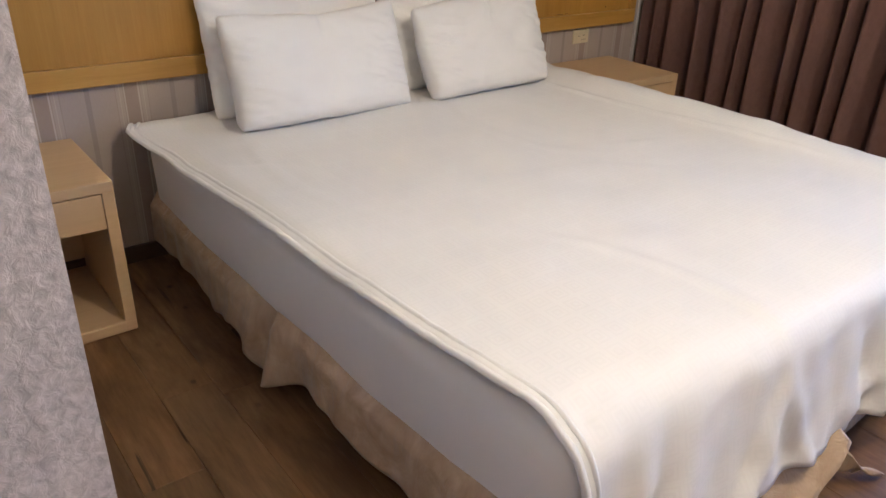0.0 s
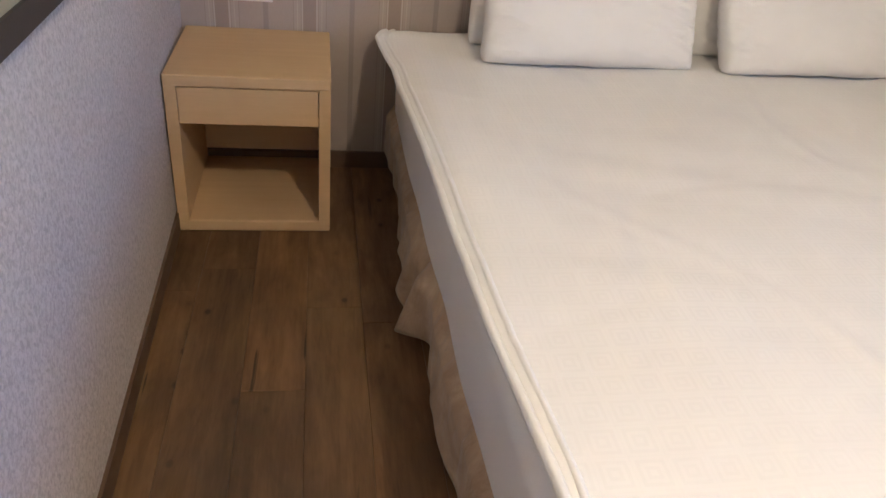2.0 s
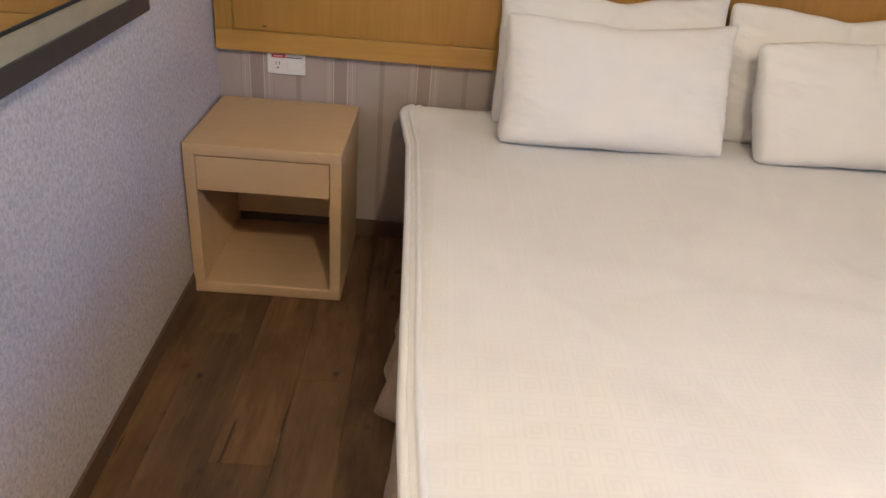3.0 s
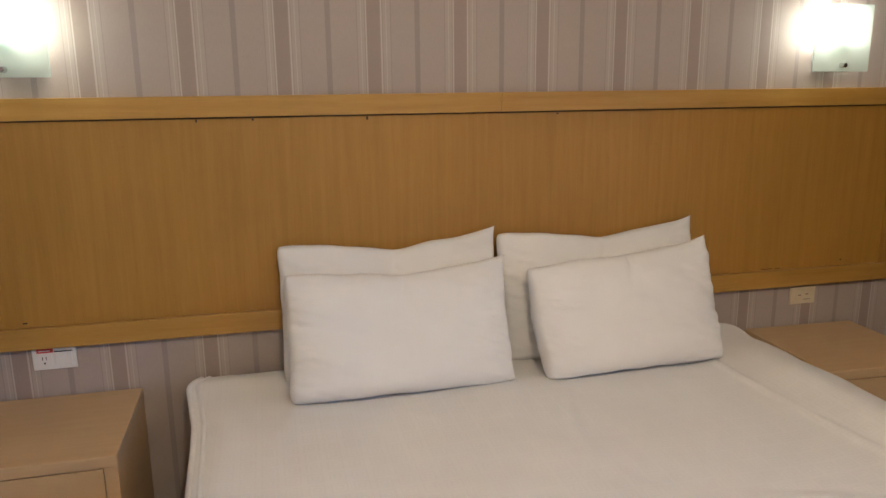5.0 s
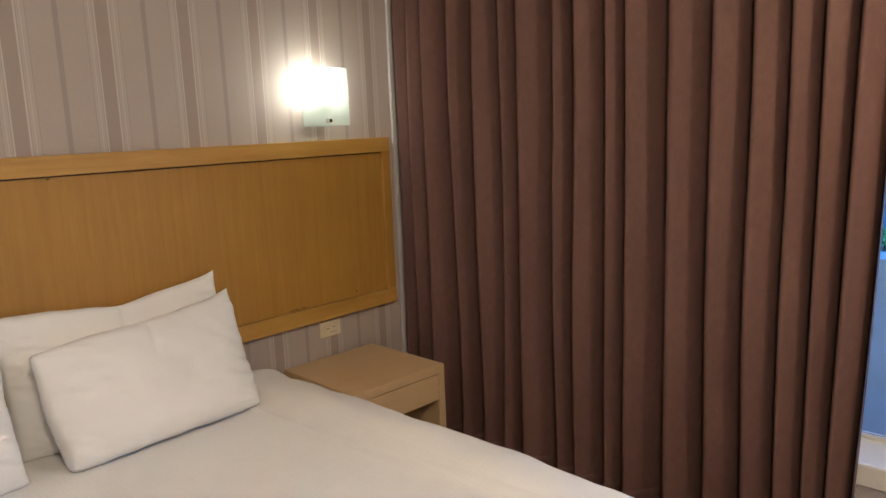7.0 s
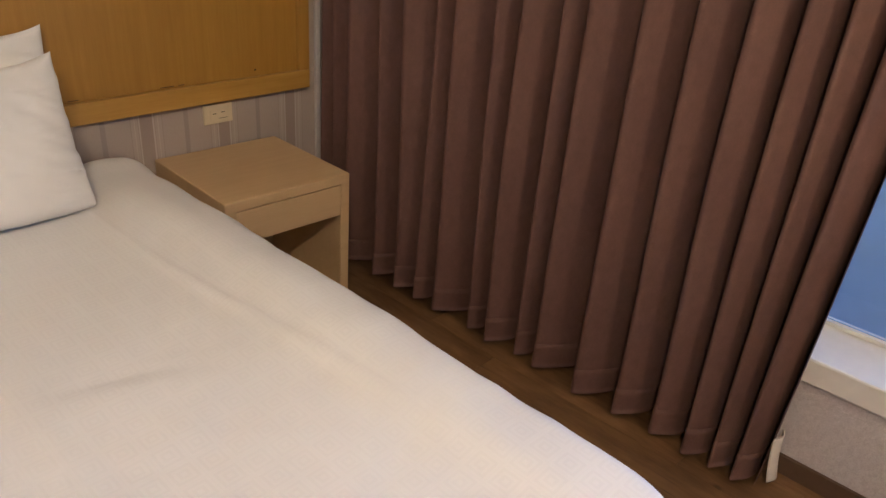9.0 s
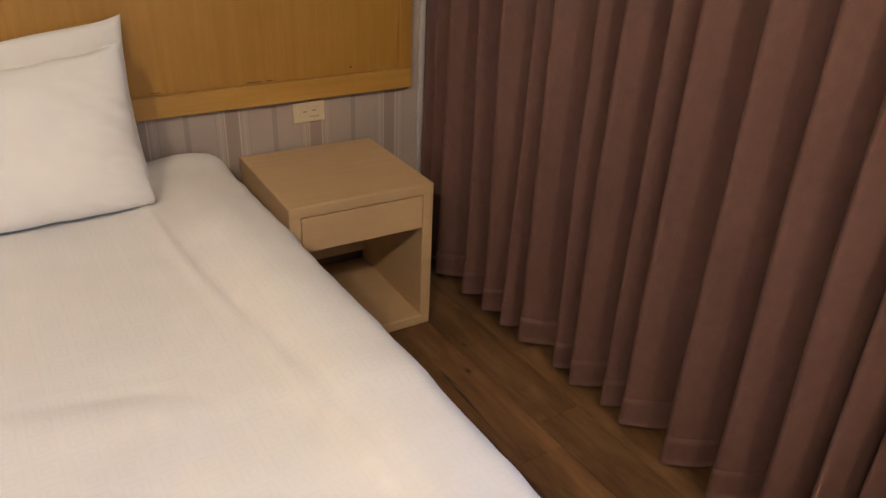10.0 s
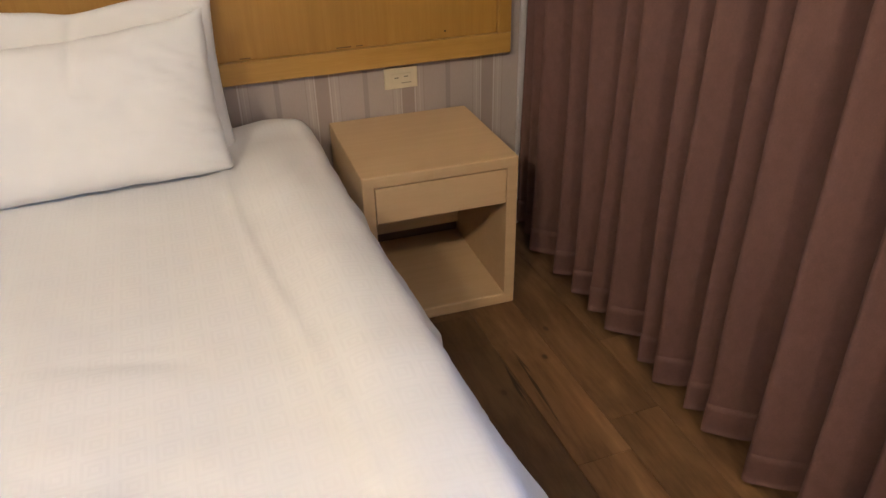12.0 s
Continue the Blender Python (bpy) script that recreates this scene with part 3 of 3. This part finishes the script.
def duvet_at(x, y, lift=0.0):
    """Where the cloth's point (x, y) comes to lie: flat on the bed, or hanging past its rounded edge."""
    ey = foot_edge(min(x, EDGE_X))
    a, b = x - (EDGE_X - CORNER), (ey + CORNER) - y
    if a > 0 and b > 0:
        L, ux, uy = math.hypot(a, b) - CORNER, a / math.hypot(a, b), b / math.hypot(a, b)
    elif x - EDGE_X > ey - y:
        L, ux, uy = x - EDGE_X, 1.0, 0.0
    else:
        L, ux, uy = ey - y, 0.0, 1.0
    base = TOP + 0.018 + 0.012 * noise.noise((x * 1.7, y * 1.7, 0.3)) + 0.006 * noise.noise((x * 4.5, y * 4.5, 1.3))
    base += 0.0035 * noise.noise((x * 3 + y * 9, y * 2.5, 7.3))
    base += 0.0055 * creased(x * 1.1, y * 0.9, 9.0, 0.06) - 0.003 * creased(x * 1.5, y * 1.9, 3.0, 0.08)
    # the cloth puffs up along the bed's side by the curtain
    puff = math.exp(-((x - 2.35) / (0.085 if x < 2.35 else 0.12)) ** 2)
    puff *= lerp(-y, (0.0, 0.2, 0.5, 1.2, 1.6, 1.9), (0.35, 0.45, 1.0, 0.85, 0.5, 0.0))
    base += puff * (0.043 + 0.010 * noise.noise((y * 2.2, 0.5, 4)) + 0.009 * noise.noise((x * 7 + y * 2.5, y * 4 - x * 5, 6)))
    ridge = lerp(-y, (0.15, 0.3, 1.2, 1.6), (0.3, 1, 1, 0))
    line = 2.215 + 0.03 * math.sin(y * 3) - 0.03 * y
    base += ridge * 0.006 * math.exp(-((x - line) / 0.012) ** 2)
    base += 0.014 * math.exp(-((y + 0.10) / 0.06) ** 2)
    if L <= 0:
        pz = base
        if x < BX0 + 0.02:
            pz -= 0.55 * (BX0 + 0.02 - x) ** 1.2 * lerp(-y, (0.0, 0.3, 0.5), (0.1, 0.6, 1.0))
        return (x, y, pz + lift)
    r = edge_radius(x) if uy > 0.5 else 0.05
    h, d = wrap(L, r)
    hang = min(1.0, max(0.0, (d - 0.03) / 0.25))
    run = min(x, EDGE_X) - max(y, ey) + 0.3 * math.atan2(ux, uy)
    fold = 0.020 * math.sin(run * 10.5 + 1.2 + 2 * d) + 0.014 * math.sin(run * 21 + 0.4 - 3 * d) + 0.03 * noise.noise((run * 3.3, 0.7, d * 2))
    crease = 0.007 * noise.noise((run * 14 + d * 6, d * 9, 3)) * min(1, d / 0.05)
    if uy > 0.5:
        fold = 0.45 * fold + sum(p * math.exp(-((x - x0 - k * d) / w) ** 2) for x0, k, p, w in FOLDS) + 0.020 * creased(x * 2.6 + d * 1.5, d * 2.2, 5.0, 0.12) - 0.016 * creased(x * 3.4 - d * 2, d * 1.6, 12.0, 0.12)
    h += hang * (fold + (0.004 if uy > 0.5 else 0.025)) - 0.01 * max(0.0, d - r) * uy + crease * (1.6 if ux > 0.5 else 1.0) + (h - r if h > r else 0) * 0.3 + 0.055 * ux * hang * lerp(-y, (0.45, 0.8), (0, 1))
    bx, by = x - ux * L, y + uy * L
    if uy > 0.5 and x < 1.58:
        # the cloth lies over the skirt where that leans out
        v = min(1.0, max(0.0, (0.285 - base + d) / 0.275))
        gap = h - (by - BY1) - (0.008 + 0.02 * v + 0.10 * v * v) * lerp(x, (1.46, 1.58), (1, 0))
        h += math.log(1 + math.exp(min(40.0, -gap / 0.008))) * 0.008 * hang ** 0.5
    return (bx + ux * (h + lift), by - uy * (h + lift), max(0.012, base - d + lift * (1 - hang)))


def duvet_uv(u, v):
    hang = sum(lerp(u + s, (0, 0.028, 0.066, 0.146, 0.25, 0.41, 0.51, 0.56, 0.62, 0.72, 1), (0.545, 0.52, 0.405, 0.385, 0.37, 0.375, 0.38, 0.38, 0.405, 0.44, 0.45)) for s in (-0.015, -0.01, -0.005, 0, 0.005, 0.01, 0.015)) / 7
    y = -0.05 + v * (EDGE_Y + 0.05) if v < 0.8 else (1 - (v - 0.8) * 5) * (-0.05 + 0.8 * (EDGE_Y + 0.05)) + (v - 0.8) * 5 * (EDGE_Y - hang)
    x0 = duvet_left(y)
    x = x0 + (EDGE_X + SIDE - x0) * u
    return x, y


duvet = thing("bedspread", pose(0, 0, 0), "white damask bedspread draped over the bed, slightly wrinkled", "bedspread")
NU = NV = 240
cloth = sheet(NU, NV, lambda u, v: duvet_at(*duvet_uv(u, v)))
cloth.verts.index_update()
weave = cloth.loops.layers.uv.new("cloth")
for face in cloth.faces:
    for loop in face.loops:
        j, i = divmod(loop.vert.index, NU + 1)
        loop[weave].uv = duvet_uv(i / NU, j / NV)
cloth.normal_update()
bmesh.ops.solidify(cloth, geom=list(cloth.faces), thickness=0.005)
part("cover", cloth, M_DUVET, duvet, smooth=True)


def hem(u, v):
    """The sewn border along the bedspread's edge by the aisle: a piped edge and a seam."""
    y = -0.052 + v * (EDGE_Y - 0.522 + 0.052)
    x = duvet_left(y) - 0.004 + 0.036 * u
    swell = lerp(u, (0, 0.1, 0.22, 0.34, 0.44, 0.7, 0.8, 0.88, 1.0), (0.003, 0.009, 0.0085, 0.0022, 0.0035, 0.004, 0.0075, 0.0065, 0.0005))
    return duvet_at(x, y, swell + 0.002 * noise.noise((y * 8, u, 2)) + 0.0015 * noise.noise((y * 25, u, 5)))


part("hem", sheet(30, 260, hem, 0.003), M_SHEET, duvet, "doubled white border", True)

# pillows


def pillow(x, y, z, w, h, t, lean, seed, label, tilt=0.0, turn=0.0, droop=0.0, dent=0.135):
    def fn_side(sgn):
        def fn(u, v):
            a, b = u * 2 - 1, v * 2 - 1
            edge = max(0.0, (1 - abs(a) ** 2.6)) ** 0.5 * max(0.0, (1 - abs(b) ** 2.6)) ** 0.5
            px = a * w / 2 * (1 - 0.03 * (1 - b * b) * abs(a) ** 3)
            px += (0.008 if a > 0 else -0.004) * a * abs(a * b) ** 6
            dip = dent * math.exp(-abs((a - 0.04) / 0.42) ** 1.5) + 0.01
            pz = b * h / 2 * (1 - (dip if b > 0 else 0.03) * (1 - a * a) * abs(b) ** 3)
            px += 0.006 * noise.noise((a * 2 + seed, b * 2.5, 8)) * abs(a)
            pz -= droop * max(0.0, -a) * max(0.0, b)
            px += 0.7 * droop * max(0.0, -a) ** 2 * max(0.0, -b)
            soft = abs(a * b) ** 9 * (0.15 if a > 0 and b > 0 else 1.0)
            px, pz = px * (1 - 0.03 * soft), pz * (1 - 0.045 * soft)
            pz += 0.020 * abs(a) ** 5 * max(0, b) ** 3 * (1.3 if a > 0 else 0.35)
            th = t / 2 * edge ** 0.8 * (1 + 0.22 * (-b)) + (0.003 if edge > 0 else 0.0)
            wr = 0.012 * noise.noise((a * 2.3 + seed, b * 2.1, seed)) + 0.002 * noise.noise((a * 6 + seed, b * 6, 2))
            wr += 0.03 * noise.noise((a * 3 + seed, b * 9 + a * 5, 6)) * abs(a) ** 4 + 0.012 * noise.noise((a * 6 + seed, b * 17 + a * 4, 9)) * abs(a) ** 3
            wr -= 0.0022 * creased(a * 1.6 + seed, b * 2.2, seed, 0.12) + 0.0012 * creased(a * 3 + seed, b * 3, seed + 2, 0.16)
            crease = -0.02 * math.exp(-((a - 0.06 + 0.12 * (1 - b)) / 0.035) ** 2) * max(0.0, b) ** 2 * (1 if sgn < 0 else 0)
            corner = 0.008 * math.sin(9 * (a + b) + seed) * max(0, abs(a * b) - 0.4)
            return (px, sgn * (th + (wr + crease) * edge + corner * edge), pz + h / 2 + 0.004 * noise.noise((a * 4, b * 4, seed)))
        return fn
    bm = sheet(84, 56, fn_side(-1))
    other = sheet(84, 56, fn_side(1))
    bmesh.ops.reverse_faces(other, faces=other.faces)
    tmp = bpy.data.meshes.new("tmp")
    other.to_mesh(tmp)
    other.free()
    bm.from_mesh(tmp)
    bpy.data.meshes.remove(tmp)
    bmesh.ops.remove_doubles(bm, verts=bm.verts, dist=0.0004)
    bm.normal_update()
    for e in bm.edges:
        if len(e.link_faces) == 2 and e.calc_face_angle(0.0) > 0.9:
            e.smooth = False
    ob = part("pillow", bm, M_PILLOW, None, smooth=True)
    ob.matrix_basis = pose(x, y, z, -lean, tilt, turn)
    tagged(ob, label, "pillow", "bed pillows")
    return ob


pillow(1.212, -0.155, 0.50, 0.685, 0.415, 0.13, 14, 1.0, "white pillow leaning on the wooden headboard")
pillow(1.905, -0.16, 0.50, 0.70, 0.415, 0.13, 14, 2.0, "white pillow leaning on the wooden headboard")
pillow(1.212, -0.325, 0.503, 0.662, 0.366, 0.17, 21, 3.3, "plump white pillow leaning on the pillow behind", 0, 0, 0.0, 0.09)
pillow(1.912, -0.345, 0.51, 0.63, 0.378, 0.17, 20, 4.7, "plump white pillow leaning on the pillow behind", 0, 2, 0.042, 0.10)

# ---- curtain ----
TIPS = (-0.03, -0.12, -0.225, -0.37, -0.50, -0.615, -0.705, -0.844, -0.933, -1.055, -1.132, -1.287, -1.42, -1.53, -1.62, -1.70, -1.775, -1.85)
BROAD = (0.6, 0.6, 0.9, 0.5, 1.0, 0.4, 1.05, 0.35, 0.9, 0.4, 1.0, 1.25, 1.0, 0.9, 0.8, 0.7, 0.7, 0.5)


def fold_line(s):
    """Plan of the folds: a broad flank runs in from each crest, turns, and comes back from the trough."""
    k = max(0, min(int(s), len(TIPS) - 2))
    f = s - k
    a, n, w = TIPS[k], TIPS[k + 1], BROAD[k]
    crest = (3.143 - 0.024 * w, a)
    shoulder = (crest[0] + 0.022 + 0.060 * w, a - 0.020 - 0.046 * w)
    trough = (3.285, 0.35 * shoulder[1] + 0.65 * n + 0.012)
    after = (3.143 - 0.024 * BROAD[k + 1], n)
    return (lerp(f, (0, 0.36, 0.66, 1), (crest[0], shoulder[0], trough[0], after[0])),
            lerp(f, (0, 0.36, 0.66, 1), (crest[1], shoulder[1], trough[1], after[1])))


def curtain_fn(z0, z1, out):
    """Hanging cloth in folds with soft corners, a little wider towards the hem."""
    folds = len(TIPS) - 1.05

    def fn(u, v):
        z = z0 + (z1 - z0) * v
        s = u * folds
        line = [fold_line(max(0.0, min(folds, s + d))) for d in (-0.09, -0.06, -0.03, 0, 0.03, 0.06, 0.09)]
        x = sum(q[0] for q in line) / 7
        y = sum(q[1] for q in line) / 7
        x = 3.21 + (x - 3.21) * (0.84 + 0.16 * (2.3 - z) / 2.3) - out
        x += 0.05 * max(0.0, 1 - s / 2.2) + 0.007 * noise.noise((s * 0.9, z * 1.1, 2)) + 0.0025 * noise.noise((s * 3, z * 4, 7)) + 0.004 * math.sin(2.6 * z + s * 2.1)
        y += 0.030 * noise.noise((y * 4, z * 0.9, 5)) * (1 - z / 2.6) - 0.028 * z * max(0.0, (s - folds + 4) / 4)
        return (min(x, 3.283), y, z)
    return fn


curtain = thing("curtain", pose(0, 0, 0), "dark reddish-brown pleated blackout curtain drawn along window", "curtain")
part("cloth", layered(560, 26, curtain_fn(0.022, 2.235, 0.0), (0.003, 0, 0)), M_CURTAIN, curtain, smooth=True)
part("hem", layered(560, 4, curtain_fn(0.020, 0.105, 0.0022), (0.001, 0, 0)), M_CURTAIN, curtain, "doubled stitched hem", True)
part("lining", sheet(8, 24, lambda u, v: (3.19 + 0.06 * u, -1.832 - 0.012 * math.sin(u * 3) - 0.016 * (1 - v) ** 2, 0.03 + 0.13 * v), 0.002), M_LINING, curtain, "cream lining edge", True)
part("track", box(3.15, 3.26, -3.6, -0.02, 2.24, 2.265, 0.004), M_WHITE, curtain, "white curtain track")
for yy in (-0.3, -1.2, -2.1, -3.0):
    part("bracket", box(3.19, 3.22, yy - 0.015, yy + 0.015, 2.266, HIGH - 0.0005), M_WHITE, curtain)

# ---- wall lamps ----


def sconce(x):
    s = thing("wall_lamp", pose(x, 0, 1.40), "lit wall lamp with square frosted glass front", "wall lamp", "wall lamps")
    part("back_plate", tube(0.042, -0.014, -0.001, 36, 0.036), M_WHITE, s, "round white wall mount", at=pose(0.012, 0, 0.045))
    part("arm", tube(0.008, -0.118, -0.012, 16), M_CHROME, s, "chrome arm", at=pose(0, 0, 0.02))
    part("glass_plate", box(-0.11, 0.11, -0.106, -0.100, 0.0, 0.217, 0.002), M_FROST, s, "pale green frosted glass plate")
    part("knob", tube(0.009, -0.128, -0.107, 20, 0.007), M_CHROME, s, "chrome knob", at=pose(0, 0, 0.02))
    cup = bmesh.new()
    bmesh.ops.create_cone(cup, cap_ends=False, segments=32, radius1=0.018, radius2=0.024, depth=0.05)
    part("socket", cup, M_WHITE, s, "white lamp socket", at=pose(0, -0.068, 0.085))
    part("stem", box(-0.004, 0.012, -0.073, -0.013, 0.05, 0.062), M_CHROME, s)
    b = bmesh.new()
    bmesh.ops.create_uvsphere(b, u_segments=20, v_segments=12, radius=0.022)
    bmesh.ops.scale(b, vec=(1, 1, 1.5), verts=b.verts)
    part("bulb", b, M_BULB, s, "glowing warm bulb", True, at=pose(0, -0.068, 0.15))


sconce(0.218)
sconce(2.757)

# ---- sockets ----


def plate(x, z, w, h, mat_, label):
    p = thing("socket_plate", pose(x, 0, z), label, "wall socket")
    part("cover", box(0, w, -0.009, -0.001, 0, h, 0.0025), mat_, p)
    return p


sp = plate(0.160, 0.562, 0.12, 0.066, M_WHITE, "white socket and switch plate with red sticker below headboard")
part("switch", box(0.062, 0.108, -0.0125, -0.0085, 0.014, 0.052, 0.0015), M_WHITE, sp, "white rocker switch")
part("switch_gap", box(0.060, 0.110, -0.0096, -0.0088, 0.0535, 0.0565), M_BLACK, sp, "dark rocker gap")
outlet = part("outlet", box(0.014, 0.054, -0.0105, -0.0085, 0.012, 0.05, 0.001), M_WHITE, sp)
for a in (0.027, 0.037):
    part("slot", box(a, a + 0.002, -0.0112, -0.0104, 0.031, 0.041), M_BLACK, outlet, "dark socket slot")
part("slot", box(0.0305, 0.0355, -0.0112, -0.0104, 0.019, 0.024), M_BLACK, outlet, "dark socket slot")
sticker = part("sticker", box(0.014, 0.058, -0.0105, -0.0088, 0.053, 0.065), M_RED, sp, "red sticker")
part("sticker_print", box(0.02, 0.05, -0.0109, -0.0104, 0.0575, 0.0605), M_WHITE, sticker, "pale unreadable print")

sr = plate(2.727, 0.556, 0.106, 0.066, M_CREAM, "cream double socket plate below the headboard")
outlet = part("outlet", box(0.022, 0.084, -0.0115, -0.0085, 0.018, 0.048, 0.0015), M_CREAM, sr)
for a, zz in ((0.031, 0.034), (0.062, 0.0365)):
    part("slot", box(a, a + 0.013, -0.0122, -0.0114, zz, zz + 0.0022), M_BLACK, outlet, "dark socket slot")
part("switch_gap", box(0.052, 0.084, -0.0122, -0.0114, 0.0175, 0.0187), M_BLACK, outlet, "dark rocker gap")

# ---- framed mirror on the partition ----
MY0, MY1, MZ0, MZ1 = -1.72, -0.62, 0.867, 1.85
WX = 0.0015
mirror = thing("wall_mirror", SKEW, "wall mirror in dark bronze frame with champagne moulding", "mirror")


def ring(y0, y1, z0, z1, w, x0, x1, bevel=0.002):
    return ((x0, x1, y0, y1, z0, z0 + w), (x0, x1, y0, y1, z1 - w, z1), (x0, x1, y0, y0 + w, z0 + w, z1 - w), (x0, x1, y1 - w, y1, z0 + w, z1 - w))


for r in ring(MY0, MY1, MZ0, MZ1, 0.040, WX, WX + 0.022):
    part("outer_frame", box(*r), M_FRAME, mirror)
for r in ring(MY0 + 0.04, MY1 - 0.04, MZ0 + 0.04, MZ1 - 0.04, 0.035, WX, WX + 0.016):
    part("moulding", box(*r), M_GOLD, mirror, "champagne inner moulding")
for r in ring(MY0 + 0.075, MY1 - 0.075, MZ0 + 0.075, MZ1 - 0.075, 0.006, WX, WX + 0.005):
    part("gap_bead", box(*r), M_BLACK, mirror)
part("mirror_glass", box(WX, WX + 0.003, MY0 + 0.081, MY1 - 0.081, MZ0 + 0.081, MZ1 - 0.081), M_MIRROR, mirror, "clear mirror glass")

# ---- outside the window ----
structure("balcony_floor", box(3.53, 4.2, -6, 2, -0.25, -0.05), M_BLUED_RENDER, "grey balcony slab with dusk blue in its colour", "balcony")
structure("parapet", box(4.0, 4.15, -6, 2, -0.05, 0.845, 0.006), M_BLUED_RENDER, "grey rendered balcony parapet with dusk blue in its colour", "parapet")
GZ = -30.0
structure("ground", box(12, 3000, -1500, 1500, GZ - 1, GZ), M_ROAD, "grey city ground far below", "ground")

via = thing("viaduct", pose(0, 0, 0), "long concrete elevated road on piers", "viaduct")
part("deck", box(204, 216, -260, 200, -16.9, -15.6, 0.1), M_VIADUCT, via)
for xx in (205.5, 209.5, 213.5):
    part("girder", box(xx, xx + 1.0, -260, 200, -19.2, -16.91), M_VIADUCT, via)
for xx in (203.6, 216.0):
    part("barrier", box(xx, xx + 0.4, -260, 200, -15.59, -14.3), M_VIADUCT, via)
pier_me = mesh_of("pier", boxes((208, 212, -1.2, 1.2, GZ, -20.6), (205, 215, -1.4, 1.4, -20.6, -19.21)), M_VIADUCT)
for k in range(14):
    ob = new("pier", pier_me)
    ob.location, ob.parent = (0, -240 + 32 * k, 0), via


def building(x, y, w, d, h, mat_, roof_mat, label, rng):
    b = thing("city_building", pose(x, y, GZ), label, "building", "city buildings")
    part("wall", box(0, d, -w / 2, w / 2, 0, h), mat_, b)
    part("roof", boxes((-0.3, d + 0.3, -w / 2 - 0.3, w / 2 + 0.3, h + 0.01, h + 0.6), (d * 0.3, d * 0.6, -w * 0.2, w * 0.15, h + 0.61, h + 2.6)), roof_mat, b)
    bm = bmesh.new()
    floors, cols = max(1, int(h // 3.4)), max(2, int(w // 3.2))
    for i in range(floors):
        for j in range(cols):
            if rng.random() < 0.85:
                yy = -w / 2 + (j + 0.5) * w / cols
                box(-0.12, -0.01, yy - 0.8, yy + 0.8, 1 + i * 3.4, 2.7 + i * 3.4, bm=bm)
    tagged(part("windows", bm, M_PANE, b), "", "", "", "stuff")
    return b


rng = random.Random(5)
building(262, 45, 12, 12, 16.5, M_PINK, M_ROOF, "low pink building with pale roof", rng)
terraced = building(290, 27, 22, 14, 24, M_PINK, M_ROOF, "terraced pink building with pale ledges", rng)
for k in range(5):
    part("ledge", box(-1.6, -0.13, -12, 12, 4.0 + 4.2 * k, 4.7 + 4.2 * k), M_FAR[3], terraced, "pale terrace ledge")
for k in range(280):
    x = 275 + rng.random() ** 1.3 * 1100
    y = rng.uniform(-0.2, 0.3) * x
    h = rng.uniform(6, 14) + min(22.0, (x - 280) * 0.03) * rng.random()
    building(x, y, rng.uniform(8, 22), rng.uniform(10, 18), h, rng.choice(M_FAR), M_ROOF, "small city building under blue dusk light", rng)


def shrub(x, y, h, seed):
    """A shrub or small tree: short trunk and an uneven crown of leaf clumps."""
    r = random.Random(seed)
    t = thing("tree", pose(x, y, GZ), "dark green leafy tree beside the elevated road", "tree", "roadside trees")
    part("trunk", tube(0.22, 0, h * 0.5, 8, 0.1, "z"), M_BASE, t)
    bm = bmesh.new()
    for _ in range(240):
        a, rr = r.uniform(0, 6.28), h * 0.55 * math.sqrt(r.random())
        c = Vector((rr * math.cos(a), rr * math.sin(a) * 1.3, h * (0.4 + 0.55 * r.random() * (1 - rr / h))))
        s = r.uniform(0.25, 0.6)
        m = Matrix.Translation(c) @ Euler((r.uniform(0, 3), r.uniform(0, 3), r.uniform(0, 3))).to_matrix().to_4x4()
        q = [bm.verts.new(m @ Vector(p)) for p in ((-s, -s * 0.6, 0), (s, -s * 0.6, 0.1), (s * 0.8, s * 0.7, 0), (-s * 0.7, s * 0.6, -0.1))]
        bm.faces.new(q)
    tagged(part("crown", bm, M_LEAF, t), "", "", "", "stuff")


for k in range(70):
    shrub(rng.uniform(172, 198), rng.uniform(-70, 50), rng.uniform(4.0, 7.0), k)
for k, (x, y) in enumerate(((192, 28), (190, -12), (202.5, 27.2))):
    s = thing("street_lamp", pose(x, y, GZ), "lit orange street lamp on a slim pole", "street lamp", "street lamps")
    hh = 6.6 if k < 2 else 16.2
    part("pole", tube(0.1, 0, hh, 8, 0.06, "z"), M_VIADUCT, s)
    part("lantern", box(-0.4, 0.4, -0.3, 0.3, hh + 0.01, hh + 0.35), M_STREET, s)

# ---- floor ----
floor = structure("floor", box(-1.3, 3.7, FAR_Y, 0.0, -0.12, -0.004), M_SUB, "brown knotty wood plank floor", "floor")
PW, PL, GAP = 0.143, 0.92, 0.0006
plank_me = mesh_of("plank", box(-PW / 2 + GAP / 2, PW / 2 - GAP / 2, -PL / 2 + GAP / 2, PL / 2 - GAP / 2, -0.012, 0, 0.0007, 1), M_PLANK)
row = 0
x = 0.105 - PW * 9 - PW / 2
while x < ROOM_X + PW:
    shift = (row * 0.37 + 0.16 * ((row * 7) % 5)) % 1.0
    if row == 11:
        shift = (1.13 / PL) % 1.0
    if row == 12:
        shift = (0.825 / PL) % 1.0
    y = -shift * PL + PL / 2
    while y > FAR_Y:
        lo, hi = y - PL / 2, y + PL / 2
        if lo < -0.02 and not (x < -0.1 and hi > -1.5):
            ob = new("plank", plank_me)
            lo, hi = max(lo, FAR_Y), min(hi, 0.0)
            ob.scale.y = (hi - lo) / PL
            ob.location = (x, (lo + hi) / 2, 0)
            ob.parent = floor
        y -= PL
    x += PW
    row += 1
